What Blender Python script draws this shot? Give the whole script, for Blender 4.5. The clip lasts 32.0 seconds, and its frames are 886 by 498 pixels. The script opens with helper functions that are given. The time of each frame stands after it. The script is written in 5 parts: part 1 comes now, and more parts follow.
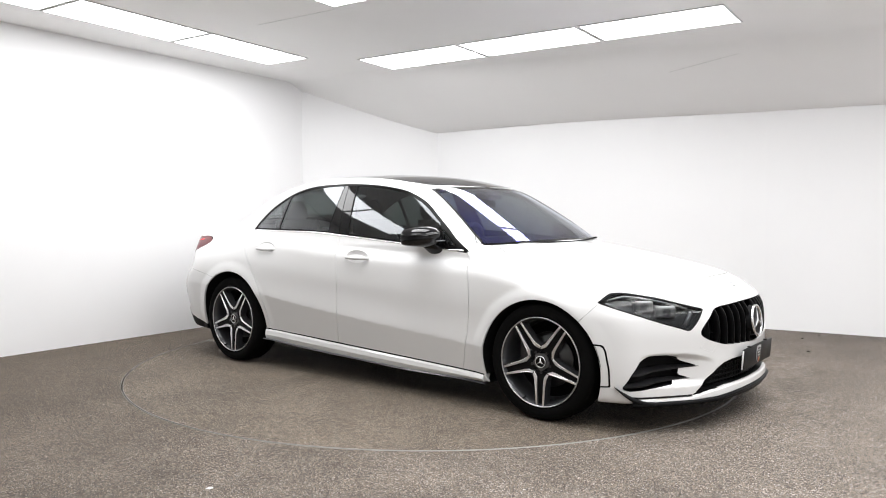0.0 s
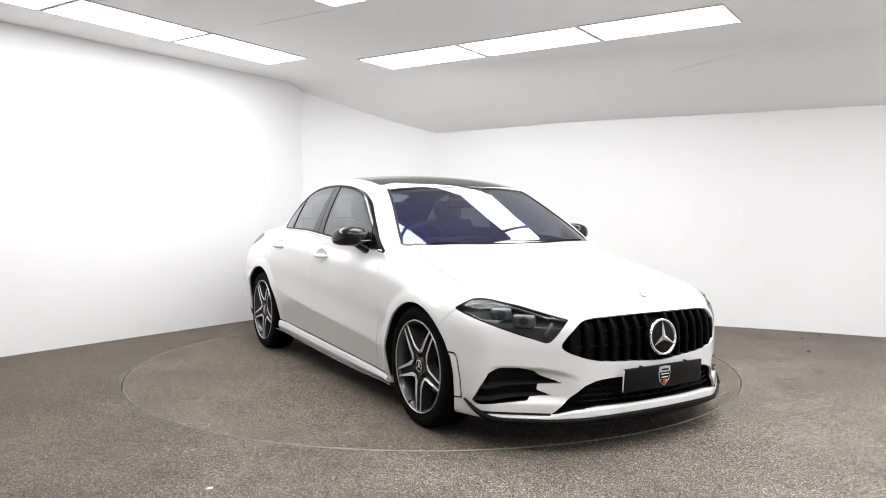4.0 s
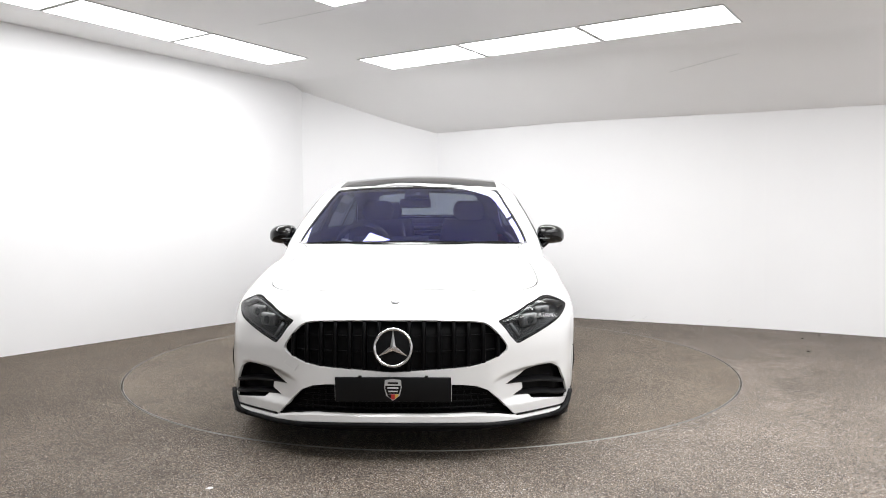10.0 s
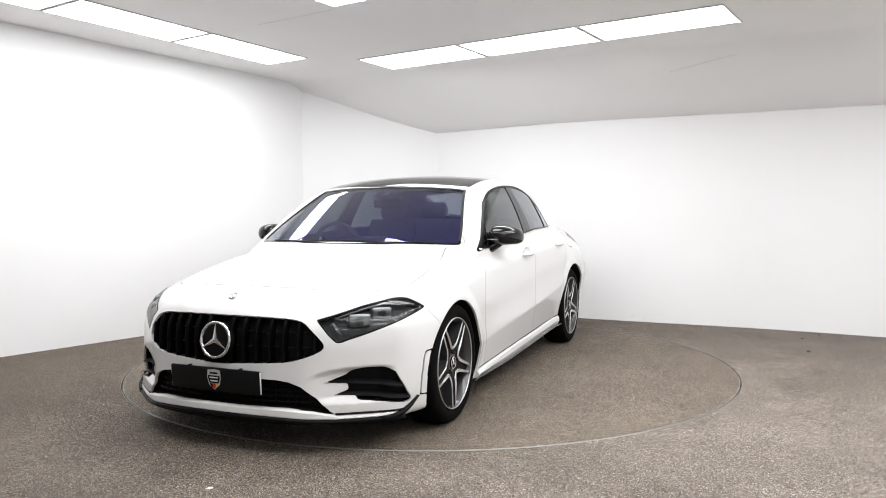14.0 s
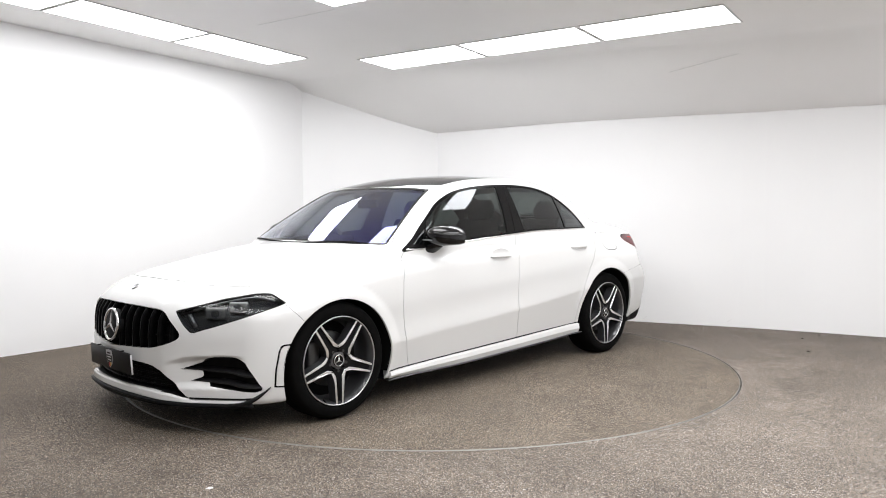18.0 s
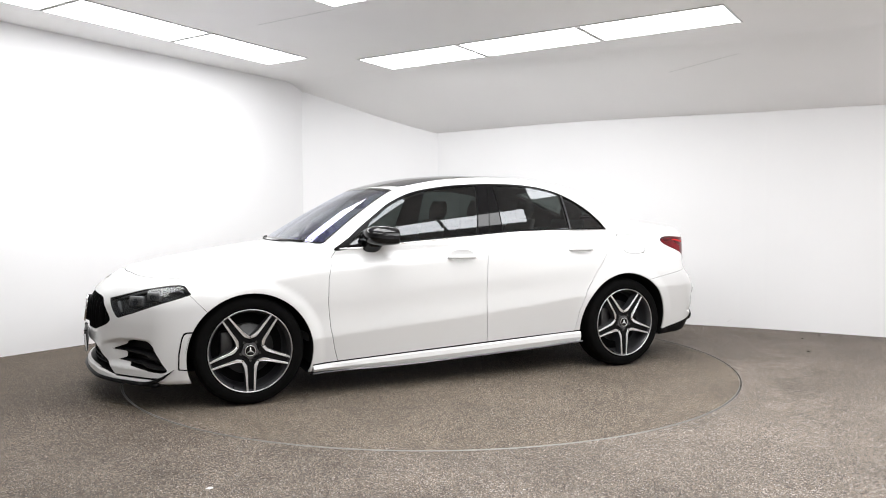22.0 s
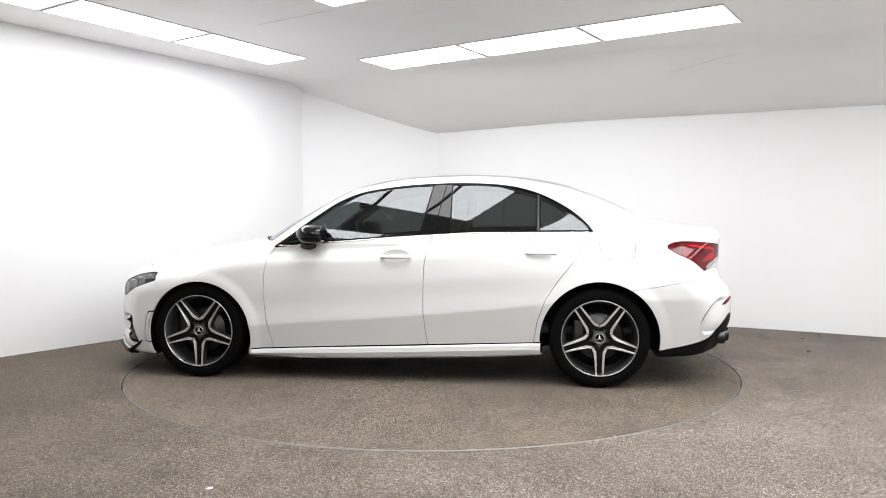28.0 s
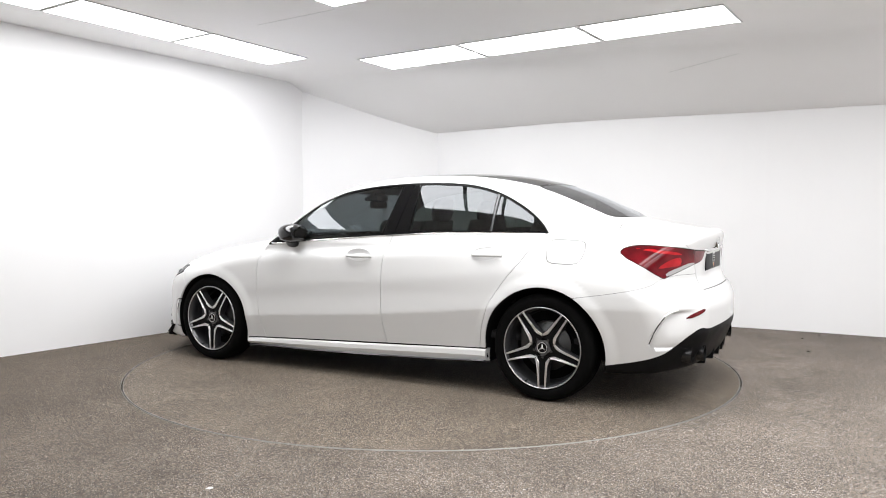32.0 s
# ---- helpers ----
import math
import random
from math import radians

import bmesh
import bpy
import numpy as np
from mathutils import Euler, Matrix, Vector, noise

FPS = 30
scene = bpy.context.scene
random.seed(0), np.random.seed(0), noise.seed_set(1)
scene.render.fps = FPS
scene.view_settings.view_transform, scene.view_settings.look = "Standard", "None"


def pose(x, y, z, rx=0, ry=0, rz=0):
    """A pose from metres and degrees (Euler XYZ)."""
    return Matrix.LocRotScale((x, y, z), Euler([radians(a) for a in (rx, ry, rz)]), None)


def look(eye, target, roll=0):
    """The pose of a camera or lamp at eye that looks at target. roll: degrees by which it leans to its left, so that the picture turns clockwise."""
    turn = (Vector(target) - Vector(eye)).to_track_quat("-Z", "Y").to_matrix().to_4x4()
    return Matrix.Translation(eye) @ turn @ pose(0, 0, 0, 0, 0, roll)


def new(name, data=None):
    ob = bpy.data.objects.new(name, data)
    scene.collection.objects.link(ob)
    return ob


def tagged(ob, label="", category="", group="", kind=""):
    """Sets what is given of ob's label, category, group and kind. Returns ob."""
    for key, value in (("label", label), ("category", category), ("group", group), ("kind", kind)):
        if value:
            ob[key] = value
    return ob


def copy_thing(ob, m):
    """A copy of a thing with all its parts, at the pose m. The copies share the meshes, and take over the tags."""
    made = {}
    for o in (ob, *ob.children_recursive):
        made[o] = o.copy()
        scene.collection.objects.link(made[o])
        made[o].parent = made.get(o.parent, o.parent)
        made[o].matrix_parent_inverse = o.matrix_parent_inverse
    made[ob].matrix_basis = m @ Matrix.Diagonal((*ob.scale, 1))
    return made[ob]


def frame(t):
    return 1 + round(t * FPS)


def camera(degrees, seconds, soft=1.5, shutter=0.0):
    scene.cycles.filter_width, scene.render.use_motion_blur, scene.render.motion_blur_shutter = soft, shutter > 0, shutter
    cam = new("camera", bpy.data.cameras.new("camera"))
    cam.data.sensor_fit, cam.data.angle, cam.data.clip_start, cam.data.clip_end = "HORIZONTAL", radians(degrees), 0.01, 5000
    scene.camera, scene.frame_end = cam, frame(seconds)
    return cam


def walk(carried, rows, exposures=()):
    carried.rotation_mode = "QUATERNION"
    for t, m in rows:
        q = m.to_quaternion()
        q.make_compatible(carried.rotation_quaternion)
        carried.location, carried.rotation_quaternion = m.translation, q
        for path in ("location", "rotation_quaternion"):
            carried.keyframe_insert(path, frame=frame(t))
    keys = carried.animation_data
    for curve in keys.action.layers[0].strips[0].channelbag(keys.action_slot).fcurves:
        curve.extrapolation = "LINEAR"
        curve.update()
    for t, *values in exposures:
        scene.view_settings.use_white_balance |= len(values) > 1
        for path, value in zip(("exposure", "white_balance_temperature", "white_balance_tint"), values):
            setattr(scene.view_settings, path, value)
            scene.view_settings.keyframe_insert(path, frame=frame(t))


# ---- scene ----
cam = camera(60.82, 32.0, 1.0)
EYE, AIM = (0.0, -5.767, 1.144), (0.0673, -0.774, 0.8962)
PATH = [(0.0, look(EYE, AIM, -0.09)), (32.0, look(EYE, AIM, -0.09))]
walk(cam, PATH)
scene.view_settings.exposure = 0.38

# the turntable turns at a steady rate
TURN_START, TURN_RATE = -38.9, -5.338
RADIUS = 2.203
CAR_AT = (0.1595, -0.0843, 0.0)

# ---- world: the booth is closed, so only a dim grey comes from outside ----
world = bpy.data.worlds.new("world")
world.use_nodes = True
world.node_tree.nodes["Background"].inputs[0].default_value = (0.8, 0.8, 0.82, 1)
world.node_tree.nodes["Background"].inputs[1].default_value = 0.05
scene.world = world
PANEL_GLOW = 8.0


# ---- materials ----
def mat(name, color, rough=.5, metal=0.0, coat=0.0, coat_rough=.03, spec=.5, vary=0.0, scale=8.0, bump=0.0, bump_scale=200.0, rough_vary=0.0):
    m = bpy.data.materials.new(name)
    m.use_nodes = True
    n, l = m.node_tree.nodes, m.node_tree.links
    b = n["Principled BSDF"]
    b.inputs["Base Color"].default_value = (*color, 1)
    b.inputs["Roughness"].default_value = rough
    b.inputs["Metallic"].default_value = metal
    b.inputs["Coat Weight"].default_value = coat
    b.inputs["Coat Roughness"].default_value = coat_rough
    b.inputs["Specular IOR Level"].default_value = spec
    if vary or bump or rough_vary:
        co = n.new("ShaderNodeTexCoord")
    if vary or rough_vary:
        a = n.new("ShaderNodeTexNoise")
        a.inputs["Scale"].default_value, a.inputs["Detail"].default_value = scale, 6
        l.new(co.outputs["Object"], a.inputs["Vector"])
    if vary:
        r = n.new("ShaderNodeValToRGB")
        r.color_ramp.elements[0].position, r.color_ramp.elements[1].position = .3, .7
        r.color_ramp.elements[0].color = (*[c * (1 - vary) for c in color], 1)
        r.color_ramp.elements[1].color = (*[min(1, c * (1 + vary * .5)) for c in color], 1)
        l.new(a.outputs["Fac"], r.inputs["Fac"])
        l.new(r.outputs["Color"], b.inputs["Base Color"])
    if rough_vary:
        mr = n.new("ShaderNodeMapRange")
        mr.inputs["To Min"].default_value, mr.inputs["To Max"].default_value = rough - rough_vary, rough + rough_vary
        l.new(a.outputs["Fac"], mr.inputs["Value"])
        l.new(mr.outputs["Result"], b.inputs["Roughness"])
    if bump:
        c = n.new("ShaderNodeTexNoise")
        c.inputs["Scale"].default_value, c.inputs["Detail"].default_value = bump_scale, 3
        l.new(co.outputs["Object"], c.inputs["Vector"])
        u = n.new("ShaderNodeBump")
        u.inputs["Strength"].default_value, u.inputs["Distance"].default_value = bump, .002
        l.new(c.outputs["Fac"], u.inputs["Height"])
        l.new(u.outputs["Normal"], b.inputs["Normal"])
    return m


def glass(name, through_color, gloss_color, base=.04, rough=.0, sheen=None):
    """A tinted pane: it lets the view through in its tint and mirrors by its angle."""
    m = bpy.data.materials.new(name)
    m.use_nodes = True
    n, l = m.node_tree.nodes, m.node_tree.links
    n.remove(n["Principled BSDF"])
    t, g, x, f, r = (n.new("ShaderNode" + k) for k in ("BsdfTransparent", "BsdfGlossy", "MixShader", "LayerWeight", "MapRange"))
    t.inputs["Color"].default_value = (*through_color, 1)
    g.inputs["Color"].default_value = (*gloss_color, 1)
    g.inputs["Roughness"].default_value = rough
    f.inputs["Blend"].default_value = .5
    r.inputs["To Min"].default_value = base + .04
    w = n.new("ShaderNodeMath")
    w.operation = "POWER"
    w.inputs[1].default_value = 3.7
    l.new(f.outputs["Facing"], w.inputs[0])
    l.new(w.outputs[0], r.inputs["Value"])
    l.new(r.outputs["Result"], x.inputs["Fac"])
    under = t
    if sheen:
        # a thin coloured coating
        c, under = n.new("ShaderNodeBsdfGlossy"), n.new("ShaderNodeMixShader")
        c.inputs["Color"].default_value = (*sheen[0], 1)
        c.inputs["Roughness"].default_value = .0
        # the coating shows from the front and fades at a flat angle
        fade = n.new("ShaderNodeMapRange")
        fade.inputs["From Min"].default_value, fade.inputs["From Max"].default_value = .5, .8
        fade.inputs["To Min"].default_value, fade.inputs["To Max"].default_value = sheen[1], sheen[1] * .04
        l.new(f.outputs["Facing"], fade.inputs["Value"])
        l.new(fade.outputs["Result"], under.inputs["Fac"])
        l.new(t.outputs[0], under.inputs[1])
        l.new(c.outputs[0], under.inputs[2])
    l.new(under.outputs[0], x.inputs[1])
    l.new(g.outputs[0], x.inputs[2])
    l.new(x.outputs[0], n["Material Output"].inputs["Surface"])
    return m


def floor_material(name, tone, warm, tone_ends):
    """Bonded stone grains: small flecks from near black to pale, in a brown-grey binder, with worn patches."""
    m = bpy.data.materials.new(name)
    m.use_nodes = True
    n, l = m.node_tree.nodes, m.node_tree.links
    b = n["Principled BSDF"]
    co = n.new("ShaderNodeTexCoord")
    v = n.new("ShaderNodeTexVoronoi")
    v.inputs["Scale"].default_value = 285
    l.new(co.outputs["Object"], v.inputs["Vector"])
    sep = n.new("ShaderNodeSeparateColor")
    l.new(v.outputs["Color"], sep.inputs["Color"])
    r = n.new("ShaderNodeValToRGB")
    r.color_ramp.interpolation = "CONSTANT"
    e = r.color_ramp.elements
    stops = [(0, (.020, .0175, .015)), (.20, (.068, .057, .047)), (.45, (.130, .110, .091)), (.70, (.205, .180, .155)), (.87, (.31, .288, .265)), (.95, (.50, .48, .46))]
    e[0].color, e[1].position, e[1].color = (*[c * tone for c in stops[0][1]], 1), stops[1][0], (*[c * tone for c in stops[1][1]], 1)
    for p, c in stops[2:]:
        k = e.new(p)
        k.color = (*[q * tone for q in c], 1)
    l.new(sep.outputs[0], r.inputs["Fac"])
    # wide worn and dirty patches
    w = n.new("ShaderNodeTexNoise")
    w.inputs["Scale"].default_value, w.inputs["Detail"].default_value = 1.3, 5
    l.new(co.outputs["Object"], w.inputs["Vector"])
    mr = n.new("ShaderNodeMapRange")
    mr.inputs["From Min"].default_value, mr.inputs["From Max"].default_value = .3, .7
    mr.inputs["To Min"].default_value, mr.inputs["To Max"].default_value = .82, 1.12
    l.new(w.outputs["Fac"], mr.inputs["Value"])
    mx = n.new("ShaderNodeMix")
    mx.data_type, mx.blend_type = "RGBA", "MULTIPLY"
    mx.inputs["Factor"].default_value = 1
    l.new(r.outputs["Color"], mx.inputs["A"])
    l.new(mr.outputs["Result"], mx.inputs["B"])
    # single grains lean to tan or to blue-grey
    hue = n.new("ShaderNodeValToRGB")
    hue.color_ramp.elements[0].color, hue.color_ramp.elements[1].color = (1.13, .98, .82 - .06 * warm, 1), (.95 + .10 * warm, 1.01, 1.06 - .18 * warm, 1)
    l.new(sep.outputs[1], hue.inputs["Fac"])
    tint = n.new("ShaderNodeMix")
    tint.data_type, tint.blend_type = "RGBA", "MULTIPLY"
    tint.inputs["Factor"].default_value = 1
    l.new(mx.outputs["Result"], tint.inputs["A"])
    l.new(hue.outputs["Color"], tint.inputs["B"])
    # small dark stains and trodden-in rubber
    st = n.new("ShaderNodeTexNoise")
    st.inputs["Scale"].default_value, st.inputs["Detail"].default_value, st.inputs["Roughness"].default_value = 4.5, 8, .65
    l.new(co.outputs["Object"], st.inputs["Vector"])
    sr = n.new("ShaderNodeMapRange")
    sr.inputs["From Min"].default_value, sr.inputs["From Max"].default_value = .36, .52
    sr.inputs["To Min"].default_value, sr.inputs["To Max"].default_value = .87 - .03 * warm, 1.02
    l.new(st.outputs["Fac"], sr.inputs["Value"])
    dirty = n.new("ShaderNodeMix")
    dirty.data_type, dirty.blend_type = "RGBA", "MULTIPLY"
    dirty.inputs["Factor"].default_value = 1
    l.new(tint.outputs["Result"], dirty.inputs["A"])
    l.new(sr.outputs["Result"], dirty.inputs["B"])
    # tone changes along (.8, -.6) from the first colour to the second, ragged by noise
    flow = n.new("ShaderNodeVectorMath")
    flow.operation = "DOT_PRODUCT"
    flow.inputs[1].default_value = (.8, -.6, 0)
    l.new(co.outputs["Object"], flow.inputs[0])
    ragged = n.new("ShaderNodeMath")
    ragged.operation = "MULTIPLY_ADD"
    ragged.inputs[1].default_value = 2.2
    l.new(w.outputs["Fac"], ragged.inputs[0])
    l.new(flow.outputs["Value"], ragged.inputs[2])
    tone_ramp = n.new("ShaderNodeValToRGB")
    tone_ramp.color_ramp.elements[0].color, tone_ramp.color_ramp.elements[1].color = tone_ends[0], tone_ends[1]
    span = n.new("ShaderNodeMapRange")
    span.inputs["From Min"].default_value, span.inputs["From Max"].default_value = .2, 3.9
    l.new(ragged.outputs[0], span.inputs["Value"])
    l.new(span.outputs["Result"], tone_ramp.inputs["Fac"])
    toned = n.new("ShaderNodeMix")
    toned.data_type, toned.blend_type = "RGBA", "MULTIPLY"
    toned.inputs["Factor"].default_value = 1
    l.new(dirty.outputs["Result"], toned.inputs["A"])
    l.new(tone_ramp.outputs["Color"], toned.inputs["B"])
    l.new(toned.outputs["Result"], b.inputs["Base Color"])
    b.inputs["Roughness"].default_value = .75
    b.inputs["Specular IOR Level"].default_value = .3
    u = n.new("ShaderNodeBump")
    u.inputs["Strength"].default_value, u.inputs["Distance"].default_value = .5, .003
    l.new(v.outputs["Distance"], u.inputs["Height"])
    l.new(u.outputs["Normal"], b.inputs["Normal"])
    return m


def glow(name, color, strength):
    m = bpy.data.materials.new(name)
    m.use_nodes = True
    b = m.node_tree.nodes["Principled BSDF"]
    b.inputs["Base Color"].default_value = (.9, .9, .9, 1)
    b.inputs["Emission Color"].default_value = (*color, 1)
    b.inputs["Emission Strength"].default_value = strength
    return m


WALL = mat("white_wall_paint", (.885, .885, .89), .55, vary=.02, scale=.9, bump=.08, bump_scale=90, rough_vary=.05)
CEILING = mat("white_ceiling_board", (.94, .93, .925), .7, vary=.02, scale=1.1, bump=.06, bump_scale=60)
# the floor is darker and browner on the left, paler and bluer on the right
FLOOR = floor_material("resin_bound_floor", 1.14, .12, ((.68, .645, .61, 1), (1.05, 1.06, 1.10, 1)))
DISC = floor_material("resin_bound_disc", 1.03, .3, ((.94, .92, .90, 1), (.94, .92, .90, 1)))
RING_METAL = mat("brushed_ring_metal", (.32, .315, .30), .6, 1.0, rough_vary=.1, scale=30)
DARK_GAP = mat("dark_gap", (.012, .012, .012), .8)
PANEL = glow("light_panel", (.985, .99, 1.0), PANEL_GLOW)
SCUFF = mat("grey_scuff", (.74, .735, .73), .7)
PANEL_FRAME = mat("panel_frame", (.66, .66, .655), .5)
SEAM = mat("board_joint", (.72, .72, .71), .7)
PAPER = mat("white_paper", (.8, .8, .79), .7)
PAINT = mat("white_car_paint", (.715, .715, .712), .34, coat=.8, coat_rough=.02, vary=.006, scale=2.0)
GLOSS_BLACK = mat("gloss_black", (.004, .004, .0045), .03, spec=.28)
MIRROR_BLACK = mat("gloss_black_mirror_cap", (.004, .004, .0045), .04, spec=.5)
SATIN_BLACK = mat("satin_black_plastic", (.006, .006, .0065), .45, spec=.09, bump=.1, bump_scale=500, rough_vary=.08, scale=20)
MATT_BLACK = mat("matt_black_plastic", (.008, .008, .008), .7, spec=.15, bump=.15, bump_scale=300)
SEAL = mat("window_frame_black", (.004, .004, .004), .3, spec=.07)
SEAL_GREY = mat("pillar_rubber", (.018, .018, .019), .5, spec=.15)
BRIGHT_TRIM = mat("bright_trim", (.85, .85, .86), .22, 1.0)
CHROME = mat("chrome", (.82, .82, .83), .08, 1.0)
SATIN_SILVER = mat("machined_alloy", (.88, .88, .89), .33, 1.0, rough_vary=.06, scale=40)
RIM_EDGE = mat("machined_rim_edge", (.50, .50, .51), .38, 1.0)
GREY_ALLOY = mat("grey_alloy_paint", (.062, .063, .067), .34, .5, coat=.4, rough_vary=.05, scale=25)
HUB_GREY = mat("hub_grey_paint", (.13, .13, .135), .35, .6, rough_vary=.05, scale=40)
TROUGH = mat("dark_spoke_trough", (.006, .006, .0065), .4, spec=.12)
DISC_STEEL = mat("brake_steel", (.09, .09, .09), .42, 1.0, rough_vary=.1, scale=60)
RUBBER = mat("tyre_rubber", (.004, .004, .004), .75, spec=.05, bump=.2, bump_scale=260, vary=.2, scale=14)
PANE = glass("tinted_side_glass", (.185, .214, .206), (.80, .82, .85), .03)
REAR_PANE = glass("dark_rear_glass", (.46, .50, .49), (.95, .97, 1.0), .02)
SCREEN = glass("blue_coated_windscreen", (.56, .60, .66), (.92, .94, 1.0), .0, sheen=((.15, .17, 1.0), .17))
LENS = glass("clear_lamp_lens", (.62, .64, .65), (.48, .48, .48), .0)
ROOF_GLASS = mat("black_roof_glass", (.006, .006, .007), .04, spec=.5)
LAMP_DARK = mat("lamp_housing", (.03, .031, .033), .35, rough_vary=.1, scale=30)
LAMP_SILVER = mat("lamp_reflector", (.20, .205, .21), .36, .7)
GRILLE_BLACK = mat("grille_black", (.003, .003, .0033), .35, spec=.05)
FIN_BLACK = mat("satin_fin_plastic", (.014, .014, .015), .4, spec=.25, bump=.08, bump_scale=500)
LAMP_RED = mat("tail_lamp_red", (.13, .004, .008), .08, spec=.3, vary=.55, scale=9)
LAMP_RED_LIT = mat("tail_lamp_bright_red", (.46, .010, .016), .08, spec=.3, vary=.35, scale=14)
LAMP_CLEAR = mat("tail_lamp_clear", (.42, .40, .39), .15, spec=.5)
TRIM_CLOTH = mat("dark_cabin_lining", (.035, .035, .037), .85, bump=.2, bump_scale=400)
SEAT_HIDE = mat("black_seat_hide", (.022, .022, .023), .55, bump=.1, bump_scale=120)
DASH = mat("dark_dashboard", (.02, .02, .021), .6)
PLATE_GREY = mat("dark_plate", (.007, .0073, .008), .38, spec=.14)
GREY_MARK = mat("grey_print", (.55, .56, .58), .3, .4)
WHITE_MARK = mat("white_print", (.75, .75, .75), .4)
RED_MARK = mat("red_print", (.45, .03, .03), .4)
YELLOW_MARK = mat("yellow_print", (.65, .42, .08), .4)
STEEL_PIPE = mat("dark_exhaust_steel", (.06, .06, .062), .22, .9)


# ---- building helpers ----
def mesh_of(name, verts, faces, material, smooth=True, normals=None):
    me = bpy.data.meshes.new(name)
    me.from_pydata([tuple(map(float, v)) for v in verts], [], [tuple(map(int, f)) for f in faces])
    me.materials.append(material)
    me.polygons.foreach_set("use_smooth", [smooth] * len(me.polygons))
    if normals is not None:
        me.normals_split_custom_set_from_vertices([tuple(map(float, v)) for v in normals])
    me.update()
    return me


def place(name, me, parent=None, at=(0, 0, 0), label=""):
    ob = new(name, me)
    ob.parent = parent
    if isinstance(at, Matrix):
        ob.matrix_basis = at
    else:
        ob.location = at
    return tagged(ob, label) if label else ob


def part(name, data, material, parent, label="", at=(0, 0, 0), smooth=True):
    """data: (verts, faces) or a bmesh. One mesh object under a thing or a part."""
    if isinstance(data, bmesh.types.BMesh):
        me = bpy.data.meshes.new(name)
        data.to_mesh(me)
        data.free()
        me.materials.append(material)
        me.polygons.foreach_set("use_smooth", [smooth] * len(me.polygons))
    else:
        me = mesh_of(name, data[0], data[1], material, smooth)
    return place(name, me, parent, at, label)


def hard(ob, angle=35):
    """Keep edges sharper than the angle crisp."""
    me = ob.data
    bm = bmesh.new()
    bm.from_mesh(me)
    for e in bm.edges:
        if len(e.link_faces) == 2 and e.calc_face_angle(0) > radians(angle):
            e.smooth = False
    bm.to_mesh(me)
    bm.free()
    return ob


def bevel_box(sx, sy, sz, r=.01, seg=2, m=None):
    bm = bmesh.new()
    bmesh.ops.create_cube(bm, size=1)
    bmesh.ops.scale(bm, vec=(sx, sy, sz), verts=bm.verts)
    if r:
        bmesh.ops.bevel(bm, geom=bm.edges[:], offset=r, segments=seg, affect="EDGES", profile=.5)
    if m is not None:
        bmesh.ops.transform(bm, matrix=m, verts=bm.verts)
    return bm


def lathe(profile, n=64, axis="y"):
    """Turn (radius, along) pairs round an axis."""
    v, f = [], []
    for i in range(n):
        c, s = math.cos(2 * math.pi * i / n), math.sin(2 * math.pi * i / n)
        for r, h in profile:
            v.append((r * c, h, r * s) if axis == "y" else (r * c, r * s, h))
    k = len(profile)
    for i in range(n):
        j = (i + 1) % n
        for a in range(k - 1):
            f.append((i * k + a, j * k + a, j * k + a + 1, i * k + a + 1))
    return v, f


def prism(outline, lo, hi, axis="z", cap=True):
    """A polygon of (a, b) pairs drawn out from lo to hi along an axis."""
    n = len(outline)

    def at(a, b, h):
        return {"z": (a, b, h), "y": (a, h, b), "x": (h, a, b)}[axis]
    v = [at(a, b, lo) for a, b in outline] + [at(a, b, hi) for a, b in outline]
    f = [(i, (i + 1) % n, n + (i + 1) % n, n + i) for i in range(n)]
    if cap:
        f += [tuple(range(n))[::-1], tuple(range(n, 2 * n))]
    return v, f


def loft(rings, closed=True, caps=True):
    """A skin over rings of equally many points."""
    k = len(rings[0])
    v = [p for r in rings for p in r]
    f = []
    for i in range(len(rings) - 1):
        for a in range(k if closed else k - 1):
            b = (a + 1) % k
            f.append((i * k + a, i * k + b, (i + 1) * k + b, (i + 1) * k + a))
    if caps and closed:
        f += [tuple(range(k))[::-1], tuple(range(len(v) - k, len(v)))]
    return v, f


def tube(points, r, n=8):
    pts = [Vector(p) for p in points]
    rings = []
    for i, p in enumerate(pts):
        d = (pts[min(i + 1, len(pts) - 1)] - pts[max(i - 1, 0)]).normalized()
        u = d.orthogonal().normalized() if abs(d.z) > .9 else d.cross(Vector((0, 0, 1))).normalized()
        w = d.cross(u)
        rings.append([p + r * (math.cos(2 * math.pi * k / n) * u + math.sin(2 * math.pi * k / n) * w) for k in range(n)])
    return loft(rings)


def merged(*pieces):
    v, f = [], []
    for pv, pf in pieces:
        o = len(v)
        v += list(pv)
        f += [tuple(i + o for i in q) for q in pf]
    return v, f


def moved(piece, m):
    return [tuple(m @ Vector(p)) for p in piece[0]], piece[1]


def smooth_line(pts, steps=5, closed=True):
    """A soft curve through points."""
    n, out = len(pts), []
    for i in range(n if closed else n - 1):
        a, b, c, d = (np.array(pts[(i + k) % n if closed else min(max(i + k, 0), n - 1)], float) for k in (-1, 0, 1, 2))
        for s in range(steps):
            t = s / steps
            out.append(tuple(.5 * (2 * b + (c - a) * t + (2 * a - 5 * b + 4 * c - d) * t * t + (3 * b - a - 3 * c + d) * t ** 3)))
    if not closed:
        out.append(tuple(pts[-1]))
    return out
